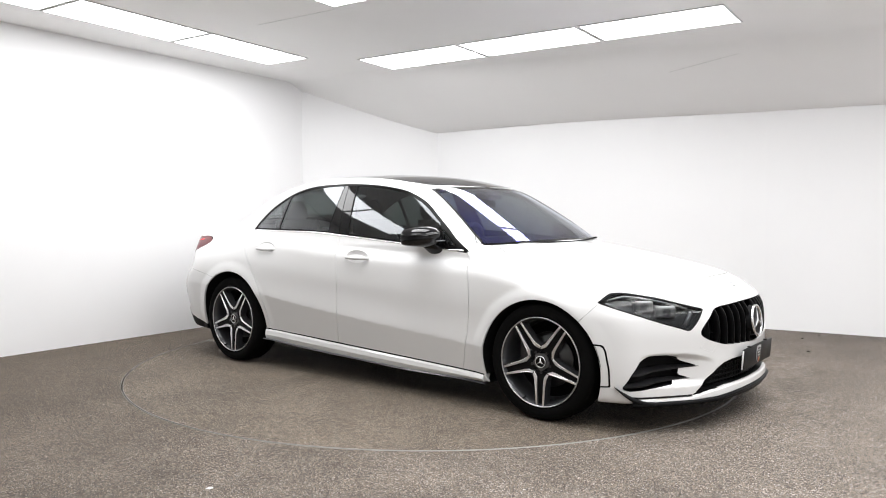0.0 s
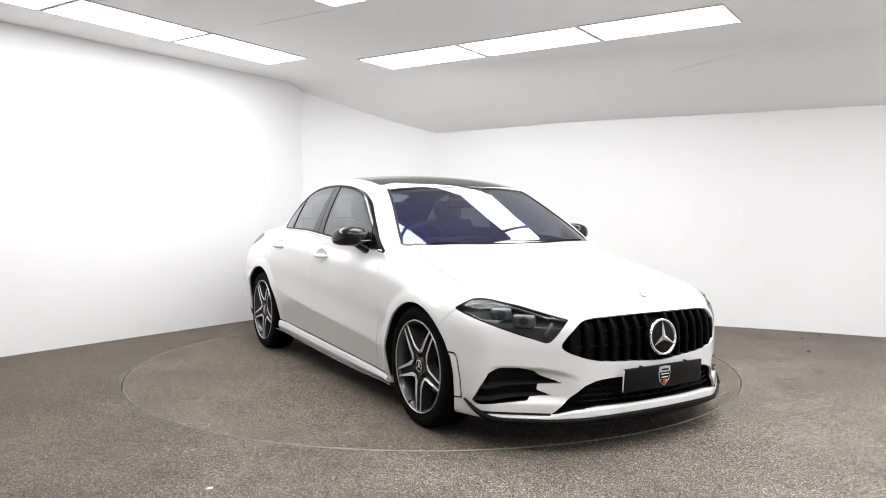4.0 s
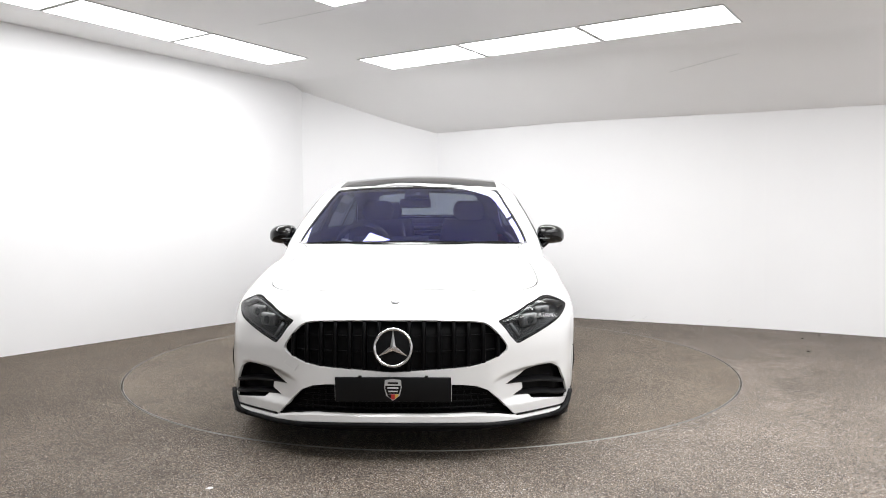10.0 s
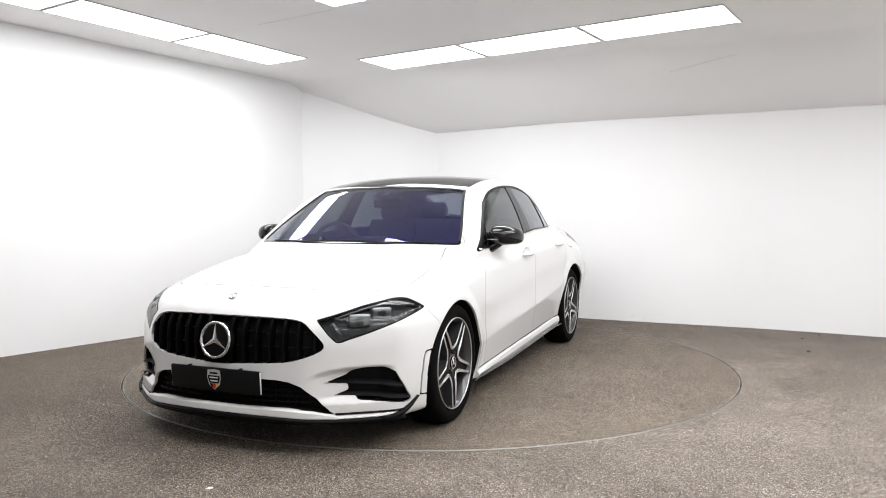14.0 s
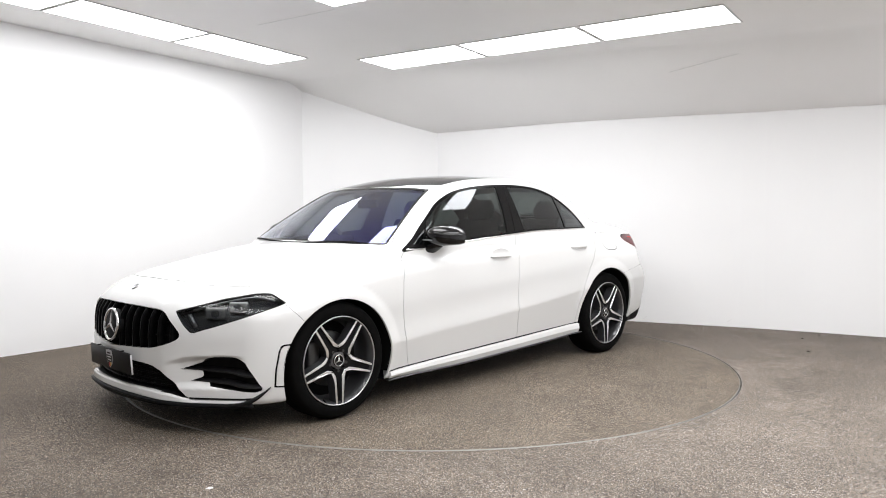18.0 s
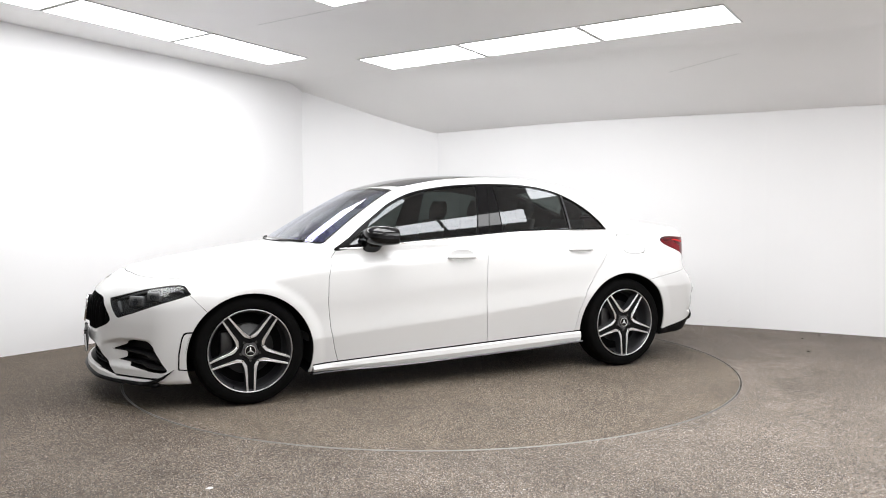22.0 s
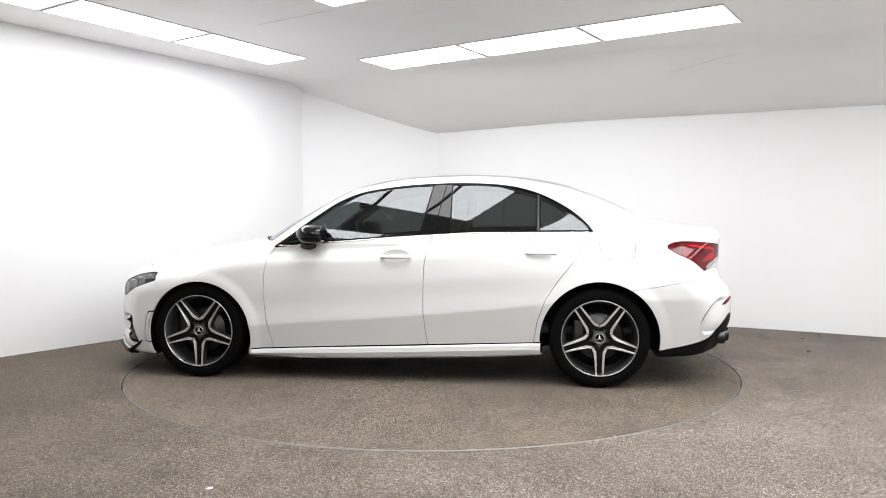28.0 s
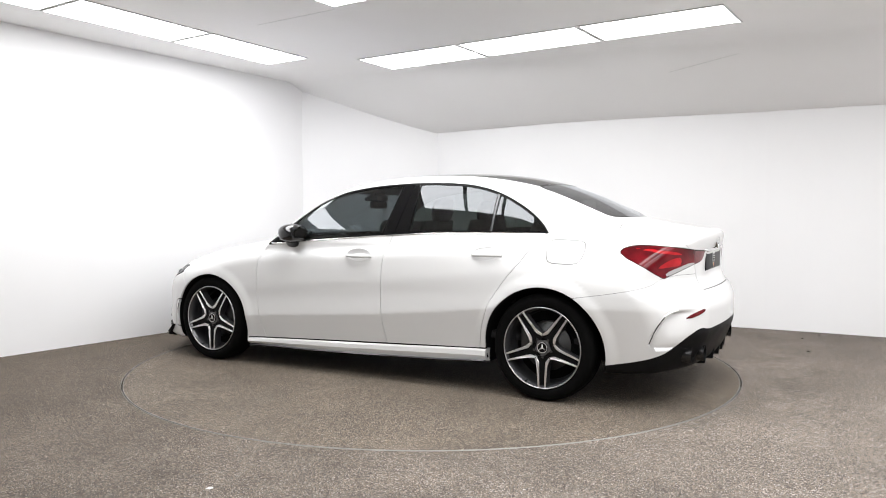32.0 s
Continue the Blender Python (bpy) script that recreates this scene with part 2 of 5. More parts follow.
# ---- the booth ----
# plan of the walls, seen from above, clockwise from behind the camera on its left
LEFT_LINE = [(-6.40, -3.83), (-3.42, .19), (-1.47, 2.82)]
BACK_LINE = [(-1.47, 2.82), (.06, 3.08), (1.0, 2.585), (1.82, 2.14), (2.48, 1.83), (3.21, 1.484), (4.10, .96), (4.5, .69)]
# unseen walls added to close the room; the right one stands near to bounce light
UNSEEN_LINES = {"wall_right": [(4.5, .69), (4.9, -8.2)], "wall_rear": [(4.9, -8.2), (-6.6, -8.2)], "wall_front_left": [(-6.6, -8.2), (-6.40, -3.83)]}


def wall(name, line, top, label):
    """A wall along a line, thick outwards (to the left of its way)."""
    inner = [Vector((*p, 0)) for p in line]
    outer = []
    for i, p in enumerate(inner):
        d = (inner[min(i + 1, len(inner) - 1)] - inner[max(i - 1, 0)]).normalized()
        outer.append(p + Vector((-d.y, d.x, 0)) * .14)
    rings = [[a, b, b + Vector((0, 0, top)), a + Vector((0, 0, top))] for a, b in zip(inner, outer)]
    ob = part(name, loft(rings), WALL, None, smooth=False)
    return tagged(ob, label, "wall", kind="structure")


wall("wall_left", LEFT_LINE, 2.85, "plain white painted wall added out of view to close the booth meeting the grey floor")
wall("wall_back", [BACK_LINE[0], BACK_LINE[1]], 2.85, "white painted wall panel set across the corner")
wall("wall_back_long", smooth_line(BACK_LINE[1:], 4, False), 2.85, "long gently curved white painted wall with scuffs near the floor")
for nm, ln in UNSEEN_LINES.items():
    wall(nm, ln, 2.85, "plain white painted wall added out of view to close the booth")


def ceiling_height(x, y):
    base = 2.60 - .019 * (.596 * x + .803 * y)
    # how far in front of the back wall
    d = 1e9
    pts = BACK_LINE[1:]
    pts = [(-2.5, 4.43)] + pts + [(7.5, -1.7)]
    for (ax, ay), (bx, by) in zip(pts, pts[1:]):
        ex, ey = bx - ax, by - ay
        t = min(1, max(0, ((x - ax) * ex + (y - ay) * ey) / (ex * ex + ey * ey)))
        q = math.hypot(x - ax - t * ex, y - ay - t * ey)
        if q < abs(d):
            d = q if (x - ax) * ey - (y - ay) * ex > 0 else -q
    foot = 2.05 + .043 * min(1, max(0, (x - .06) / 1.3))
    d = max(d, 0)
    span = 1.15
    if d > span:
        return base
    s = 1 - d / span
    # a soft fold, steep below it, easing towards the wall
    return base - (base - foot) * s ** 1.3 * (1.45 - .45 * s)


def build_ceiling():
    a = radians(-27.3)
    ux, uy = math.cos(a), math.sin(a)
    us = [-9 + .45 * i for i in range(44)]
    vs = [-10 + .5 * i for i in range(17)] + [-1.45 + .075 * i for i in range(34)]
    v, f = [], []
    ox, oy = .06, 3.08
    for p in us:
        for q in vs:
            x, y = ox + ux * p - uy * q, oy + uy * p + ux * q
            v.append((x, y, ceiling_height(x, y)))
    k = len(vs)
    for i in range(len(us) - 1):
        for j in range(k - 1):
            f.append((i * k + j, i * k + j + 1, (i + 1) * k + j + 1, (i + 1) * k + j))
    ob = part("ceiling", (v, f), CEILING, None)
    so = ob.modifiers.new("thickness", "SOLIDIFY")
    so.thickness, so.offset = .05, -1
    return tagged(ob, "white boarded ceiling sloping down to the back wall", "ceiling", kind="structure")


build_ceiling()


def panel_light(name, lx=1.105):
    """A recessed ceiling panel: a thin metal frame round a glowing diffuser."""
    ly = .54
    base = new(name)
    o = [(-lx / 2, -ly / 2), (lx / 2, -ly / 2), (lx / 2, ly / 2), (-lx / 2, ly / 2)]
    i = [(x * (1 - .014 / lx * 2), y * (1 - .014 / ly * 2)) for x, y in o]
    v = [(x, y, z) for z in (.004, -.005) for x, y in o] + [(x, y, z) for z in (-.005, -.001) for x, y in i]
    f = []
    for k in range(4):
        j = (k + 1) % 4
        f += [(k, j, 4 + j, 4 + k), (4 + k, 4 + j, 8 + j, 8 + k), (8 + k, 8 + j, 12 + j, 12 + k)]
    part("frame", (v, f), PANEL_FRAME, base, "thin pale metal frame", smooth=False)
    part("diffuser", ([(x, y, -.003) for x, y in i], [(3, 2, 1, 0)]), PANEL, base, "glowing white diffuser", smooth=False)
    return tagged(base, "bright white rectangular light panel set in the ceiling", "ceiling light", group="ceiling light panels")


def ceiling_pose(x, y, turn):
    z = 2.60 - .019 * (.596 * x + .803 * y) - .003
    n = Vector((.019 * .596, .019 * .803, 1)).normalized()
    return Matrix.Translation((x, y, z)) @ Vector((0, 0, 1)).rotation_difference(n).to_matrix().to_4x4() @ pose(0, 0, 0, 0, 0, turn)


def row_of_lights(first, x, y, turn, steps):
    a = radians(turn)
    for k in steps:
        m = ceiling_pose(x + 1.122 * k * math.cos(a), y + 1.122 * k * math.sin(a), turn)
        if first is None:
            first = panel_light("ceiling_light")
            first.matrix_basis = m
        else:
            copy_thing(first, m)
    return first


def ring_place(t, n):
    """t: along the back row of lights, n: from it towards the camera."""
    return .817 * t - .576 * n, -.576 * t - .817 * n


# a square of rows over the turntable, three panels side by side in its middle
light = row_of_lights(None, -1.708, 1.140, 54.8, (0, -1, -2))
row_of_lights(light, .815, .715, -35.2, (-1, 0, 1))
row_of_lights(light, *ring_place(2.42, -.10), 54.8, (0, -1, -2))
row_of_lights(light, *ring_place(.09, 3.15), -35.2, (0, 1))
for k in range(3):
    row_of_lights(light, *ring_place(-.150 + .554 * k, 1.183), 54.8, (0,))
# rows added out of view, to brighten the right side and what faces the camera
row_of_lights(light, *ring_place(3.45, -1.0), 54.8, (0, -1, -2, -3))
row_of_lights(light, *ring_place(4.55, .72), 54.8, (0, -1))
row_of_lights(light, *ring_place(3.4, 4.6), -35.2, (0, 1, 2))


def ceiling_seam(t0, n0, t1, n1):
    """A hairline joint between two ceiling boards."""
    a, b = ring_place(t0, n0), ring_place(t1, n1)
    pts = []
    for k in range(9):
        x, y = a[0] + (b[0] - a[0]) * k / 8, a[1] + (b[1] - a[1]) * k / 8
        pts.append((x, y, ceiling_height(x, y) - .0015))
    ob = part("ceiling_trim", tube(pts, .0016, 6), SEAM, None)
    return tagged(ob, "fine grey joint between ceiling boards", "trim", kind="structure")


ceiling_seam(-1.26, .575, -.47, .575)
ceiling_seam(1.10, -2.18, 1.72, -2.10)


def scuffs():
    """Faint grey rubs on the long wall and grit swept against it."""
    rnd = random.Random(4)
    for x, y in ((2.05, 2.02), (2.16, 1.97), (2.9, 1.63)):
        v, f = prism([(.0, .0), (.022, .003), (.05, .026), (.046, .028), (.02, .008)], 0, .002, "y")
        ob = part("wall_scuff", moved((v, f), Matrix.Translation((x, y - .012, .03 + .05 * rnd.random())) @ pose(0, 0, 0, 0, 0, -26)), SCUFF, None, smooth=False)
        tagged(ob, "faint grey rub mark low on the white wall", "mark", kind="structure")
    for x, y, r in ((3.32, .92, .012), (3.05, .28, .010), (3.55, 1.08, .008), (2.35, 1.55, .007)):
        bm = bmesh.new()
        bmesh.ops.create_icosphere(bm, subdivisions=1, radius=r)
        for q in bm.verts:
            q.co *= .75 + .5 * rnd.random()
        bmesh.ops.scale(bm, vec=(1.3, 1, .5), verts=bm.verts)
        ob = part("grit", bm, DARK_GAP, None, at=(x, y, r * .35), smooth=False)
        tagged(ob, "small dark crumb of grit on the speckled floor", "grit", group="grit on the floor")

    v, f = prism([(-.014, -.008), (.004, -.011), (.016, .002), (.010, .010), (-.006, .006)], .001, .004, "z")
    ob = part("paper_scrap", (v, f), PAPER, None, at=(-.927, -2.683, 0), smooth=False)
    tagged(ob, "tiny white scrap of paper lying on the speckled floor", "scrap")


scuffs()


def build_floor():
    n = 160
    r0 = RADIUS + .009
    v, f = [], []
    rings = [r0, r0 + .5, r0 + 1.5, 4.6, 16]
    for r in rings:
        for i in range(n):
            t = 2 * math.pi * i / n
            v.append((r * math.cos(t), r * math.sin(t), 0))
    for k in range(len(rings) - 1):
        for i in range(n):
            j = (i + 1) % n
            f.append((k * n + i, (k + 1) * n + i, (k + 1) * n + j, k * n + j))
    lo = len(v)
    v += [(r0 * math.cos(2 * math.pi * i / n), r0 * math.sin(2 * math.pi * i / n), -.06) for i in range(n)]
    f += [(i, (i + 1) % n, lo + (i + 1) % n, lo + i) for i in range(n)]
    f.append(tuple(range(lo, lo + n)))
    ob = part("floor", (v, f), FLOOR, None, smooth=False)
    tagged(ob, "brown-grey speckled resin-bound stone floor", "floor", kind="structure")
    part("floor_trim", lathe([(r0 + .0005, -.05), (r0 + .0005, .001), (r0 + .003, .0015), (r0 + .0035, -.01)], n, "z"), RING_METAL, ob, "thin worn metal edge round the turntable")
    return ob


build_floor()


def build_turntable():
    n = 160
    base = new("turntable")
    v, f = lathe([(.02, 0), (.7, 0), (1.5, 0), (RADIUS - .003, 0), (RADIUS - .003, -.045)], n, "z")
    v.append((0, 0, 0))
    k = 5
    f += [(i * k, ((i + 1) % n) * k, len(v) - 1)[::-1] for i in range(n)]
    part("deck", (v, f), DISC, base, "round deck of the same speckled stone, darkened by tyre tracks", smooth=False)
    part("rim", lathe([(RADIUS - .0036, -.045), (RADIUS - .0034, .0008), (RADIUS - .003, .0014), (RADIUS - .0006, .0014), (RADIUS, .001), (RADIUS, -.045)], n, "z"), RING_METAL, base, "thin bright metal rim")
    return tagged(base, "round motor turntable flush with the speckled floor", "turntable")


TURNTABLE = build_turntable()
# ---- the car's outer surface: half-width, height and end profiles, x forward, y to its left ----
def tab(x, pairs):
    """Smooth curve through (x, value) pairs, flat outside them."""
    p = np.array(pairs, float)
    p = p[np.argsort(p[:, 0])]
    a, b = p[:, 0], p[:, 1]
    s = np.diff(b) / np.diff(a)
    m = np.zeros(len(a))
    m[1:-1] = np.where(s[1:] * s[:-1] > 0, 2 * s[1:] * s[:-1] / (s[1:] + s[:-1] + 1e-12), 0)
    m[0], m[-1] = s[0], s[-1]
    x = np.clip(x, a[0], a[-1])
    i = np.clip(np.searchsorted(a, x) - 1, 0, len(a) - 2)
    h = a[i + 1] - a[i]
    t = (x - a[i]) / h
    return (b[i] * (1 + 2 * t) * (1 - t) ** 2 + m[i] * h * t * (1 - t) ** 2
            + b[i + 1] * t * t * (3 - 2 * t) + m[i + 1] * h * t * t * (t - 1))


def smax(a, b, k):
    h = np.maximum(k - np.abs(a - b), 0) / k
    return np.maximum(a, b) + h * h * k * 0.25


def smin(a, b, k):
    return -smax(-a, -b, k)


def bump(v):
    """A soft hill: 1 at 0, 0 from 1 on."""
    v = np.clip(1 - v * v, 0, None)
    return v * v


WIDTH = [(2.3, .86), (1.9, .885), (1.5, .892), (1.0, .888), (.3, .884), (-.5, .885), (-1.1, .892), (-1.5, .897), (-1.85, .885), (-2.1, .85), (-2.4, .80)]
CREASE = [(2.2, .69), (1.9, .715), (1.44, .778), (.79, .854), (.2, .908), (-.18, .934), (-.7, .948), (-1.3, .952), (-1.77, .955), (-2.3, .95)]
LOW_CREASE = [(2.2, .42), (1.2, .36), (.557, .40), (-.216, .459), (-.7, .506), (-1.2, .56), (-2.3, .60)]
INSET = [(2.2, .6), (1.4, .45), (.8, .35), (0, .3), (-.6, .45), (-1.0, .8), (-1.36, 1.3), (-1.8, 2.1), (-2.3, 2.3)]
DECK = [(2.4, .64), (2.25, .685), (2.13, .737), (1.92, .803), (1.63, .862), (1.35, .909), (1.15, .937), (1.0, .952), (.8, .96), (.3, .97), (-.3, .985), (-1.0, 1.02),
        (-1.55, 1.075), (-1.76, 1.085), (-1.906, 1.062), (-2.069, 1.038), (-2.15, 1.031), (-2.19, 1.033), (-2.23, 1.038), (-2.4, 1.03)]
ROOF = [(2.6, 0), (1.5, .70), (1.066, .9445), (1.03, .9676), (1.0, .9868), (.95, 1.0182), (.9, 1.0488), (.85, 1.0785), (.8, 1.1075), (.7, 1.1640), (.62, 1.208), (.55, 1.2458), (.5, 1.2722), (.42, 1.3095), (.36, 1.332), (.3, 1.349), (.22, 1.3685), (.147, 1.383), (.03, 1.3985), (-.076, 1.408), (-.296, 1.42), (-.514, 1.421), (-.73, 1.412),
        (-.944, 1.388), (-1.156, 1.343), (-1.367, 1.271), (-1.576, 1.177), (-1.76, 1.083), (-2.0, .95), (-2.4, .7), (-3.2, .2)]
NOSE = [(.05, 2.12), (.15, 2.20), (.19, 2.235), (.3, 2.238), (.42, 2.238), (.5, 2.24), (.58, 2.232), (.65, 2.195), (.70, 2.155), (.75, 2.10), (.85, 1.95)]
TAIL = [(.05, -2.10), (.2, -2.19), (.33, -2.26), (.45, -2.295), (.56, -2.295), (.64, -2.272), (.70, -2.225), (.76, -2.208), (.9, -2.21), (.98, -2.222), (1.03, -2.225), (1.1, -2.2)]
FRONT_AXLE, REAR_AXLE = 1.362, -1.360
ARCHES = ((1.355, .298, .369), (-1.360, .308, .384))


def half_width(x, z):
    w = tab(x, WIDTH)
    zs, zl = tab(x, CREASE), tab(x, LOW_CREASE)
    y = w - tab(x, INSET) * np.maximum(z - .65, 0) ** 2
    y = y - .80 * (np.sqrt(np.maximum(z - zs, -.3) ** 2 + .009 ** 2) + np.maximum(z - zs, -.3)) * .5
    low = (np.sqrt((zl - z) ** 2 + .004 ** 2) + (zl - z)) * .5
    y = y - .20 * low - .004 * bump((z - zl - .12) / .12)
    for ax, az, r in ARCHES:
        y = y + .013 * bump((np.hypot(x - ax, z - az) - r) / .085) * (z > az - .25)
    return y


def glass_width(x, z):
    """Half-width of the cabin, leaning in towards the roof."""
    b = tab(x, [(1.2, .79), (.82, .812), (.3, .824), (-.3, .814), (-.8, .787), (-1.31, .713), (-1.7, .60), (-2.1, .48)])
    lean = tab(x, [(1.0, .36), (.3, .325), (-.5, .34), (-1.1, .38), (-1.7, .75)])
    h = np.maximum(z - .95, -.02)
    return b - lean * h - .42 * np.maximum(h, 0) ** 2


def roof_height(x, y):
    shift = np.where(x > -.4, .165 + .36 * y * y, -.22) * y * y * np.clip(np.abs(x + .4) / .5, 0, 1)
    return tab(x + shift, ROOF) - .036 * (y / .55) ** 2 * tab(x, [(1.0, .05), (.5, .25), (.1, .8), (-.3, 1), (-1.0, .9), (-1.6, .4)])


def deck_height(x, y):
    c = tab(x, [(2.3, .16), (1.9, .15), (1.3, .11), (.9, .09), (-1.5, .05), (-2.3, .05)])
    power = np.abs(y / .78) ** 2.2 * c
    ridge = .006 * bump((np.abs(y) - (.26 + .16 * np.clip(2.1 - x, 0, 1.2))) / .09) * (x > .9)
    return tab(x, DECK) - power + ridge


def nose_reach(y, z):
    a = np.abs(y)
    return tab(z, NOSE) - .33 * a ** 2 - tab(z, [(.2, .34), (.55, .42), (.7, .46)]) * (np.sqrt((a - .44) ** 2 + .03 ** 2) + a - .44) * .5 - 7 * np.maximum(a - .78, 0) ** 2


def tail_reach(y, z):
    a = np.abs(y)
    wide = np.maximum(a - .5, 0) ** 1.5
    scoop = .03 * bump((z - .80) / .15) * bump(y / .42)
    return tab(z, TAIL) + scoop + .16 * a ** 2 + tab(z, [(.4, .7), (.9, .95)]) * wide


def ease(v):
    v = np.clip(v, 0, 1)
    return v * v * (3 - 2 * v)


def hollows(x, a, z):
    """Depth of the scoops in the bumpers' corners."""
    w = -x - a
    edge = tab(z, [(.34, 1.26), (.36, 1.21), (.39, 1.158), (.463, 1.177), (.527, 1.25), (.563, 1.33), (.59, 1.48)])
    rear = .026 * ease((w - edge) / .016) * (1 - ease((w - edge) / .34)) * ease((z - .352) / .022) * ease((.585 - z) / .02) * (x < -1.8)
    top = tab(a, [(.44, .372), (.50, .392), (.56, .406), (.66, .414), (.8, .412)])
    front = .032 * ease((a - .43) / .17) * ease((.80 - a) / .1) * ease((top - z) / .03) * ease((z - .235) / .04) * (x > 1.7)
    return rear + front


def field(x, y, z):
    a = np.abs(y)
    side = a - half_width(x, z)
    top = (z - deck_height(x, a)) * .96
    low = smax(side, top, .075)
    low = smax(low, (x - nose_reach(a, z)) * .8, .07)
    low = smax(low, (tail_reach(a, z) - x) * .85, .05)
    low = low + hollows(x, a, z)
    low = smax(low, tab(x, [(2.3, .175), (1.8, .15), (.9, .16), (-.95, .20), (-1.7, .20), (-2.1, .22), (-2.4, .26)]) - z, .03)
    cabin = smax((a - glass_width(x, z)) * .86, (z - roof_height(x, a)) * .9, .036)
    cabin = smax(cabin, .86 - z, .02)
    return smin(low, cabin, .022)


def slope(p):
    """Outward unit normals of the surface at points p."""
    e = .002
    g = np.stack([field(p[:, 0] + e, p[:, 1], p[:, 2]) - field(p[:, 0] - e, p[:, 1], p[:, 2]),
                  field(p[:, 0], p[:, 1] + e, p[:, 2]) - field(p[:, 0], p[:, 1] - e, p[:, 2]),
                  field(p[:, 0], p[:, 1], p[:, 2] + e) - field(p[:, 0], p[:, 1], p[:, 2] - e)], 1)
    return g / np.maximum(np.linalg.norm(g, axis=1)[:, None], 1e-9)


def shell(mid=300, cap=170, ring=230):
    """Points of half the surface (y >= 0), as a regular net of rays from a line inside it."""
    zc = .56
    rows = [(1.35 - 2.65 * i / mid, 0.0, 1) for i in range(mid + 1)]
    front = [(1.35, i / cap, 1) for i in range(cap, 0, -1)]
    back = [(-1.30, i / cap, -1) for i in range(1, cap + 1)]
    st = np.array(front + rows + back)
    # more rings where the waist and the windows are
    f = np.linspace(-1, 1, ring)
    phi = np.radians(90) * (f + .13 * np.sin(np.pi * f) * (f > 0) + .0 * f)
    n = len(st)
    x0, az, s = (np.repeat(st[:, k], ring) for k in range(3))
    p = np.tile(phi, n)
    az = az * np.radians(90)
    # upward and downward rays fan out towards the ends
    d = np.stack([s * (np.cos(p) * np.sin(az) + np.abs(np.sin(p)) * 1.9 * az / np.radians(90)), np.cos(p) * np.cos(az), np.sin(p)], 1)
    d /= np.linalg.norm(d, axis=1)[:, None]
    o = np.stack([x0, np.zeros_like(x0), np.full_like(x0, zc)], 1)
    lo, hi = np.zeros(len(o)), np.full(len(o), 1.6)
    for _ in range(24):
        m = (lo + hi) * .5
        q = o + d * m[:, None]
        inside = field(q[:, 0], q[:, 1], q[:, 2]) < 0
        lo, hi = np.where(inside, m, lo), np.where(inside, hi, m)
    v = o + d * lo[:, None]
    v[np.abs(v[:, 1]) < 1e-6, 1] = 0
    i = np.arange(n - 1)[:, None] * ring + np.arange(ring - 1)[None]
    i = i.ravel()
    tri = np.concatenate([np.stack([i, i + ring, i + ring + 1], 1), np.stack([i, i + ring + 1, i + 1], 1)])
    return v, tri
# ---- the skin cut into panels ----
def outline_distance(a, b, outline, margin=.06):
    """Signed distance of points (a, b) to a closed outline, negative inside; +1 far off."""
    o = np.array(outline, float)
    d = np.full(len(a), 1.0)
    near = (a > o[:, 0].min() - margin) & (a < o[:, 0].max() + margin) & (b > o[:, 1].min() - margin) & (b < o[:, 1].max() + margin)
    p = np.stack([a[near], b[near]], 1)
    best, inside = np.full(len(p), 9.0), np.zeros(len(p), bool)
    for q, r in zip(o, np.roll(o, -1, 0)):
        e = r - q
        w = p - q
        t = np.clip((w @ e) / max(e @ e, 1e-12), 0, 1)
        best = np.minimum(best, np.hypot(*(w - t[:, None] * e).T))
        cross = (q[1] > p[:, 1]) != (r[1] > p[:, 1])
        if r[1] != q[1]:
            inside ^= cross & (p[:, 0] < (r[0] - q[0]) * (p[:, 1] - q[1]) / (r[1] - q[1]) + q[0])
    d[near] = np.where(inside, -best, best)
    return d


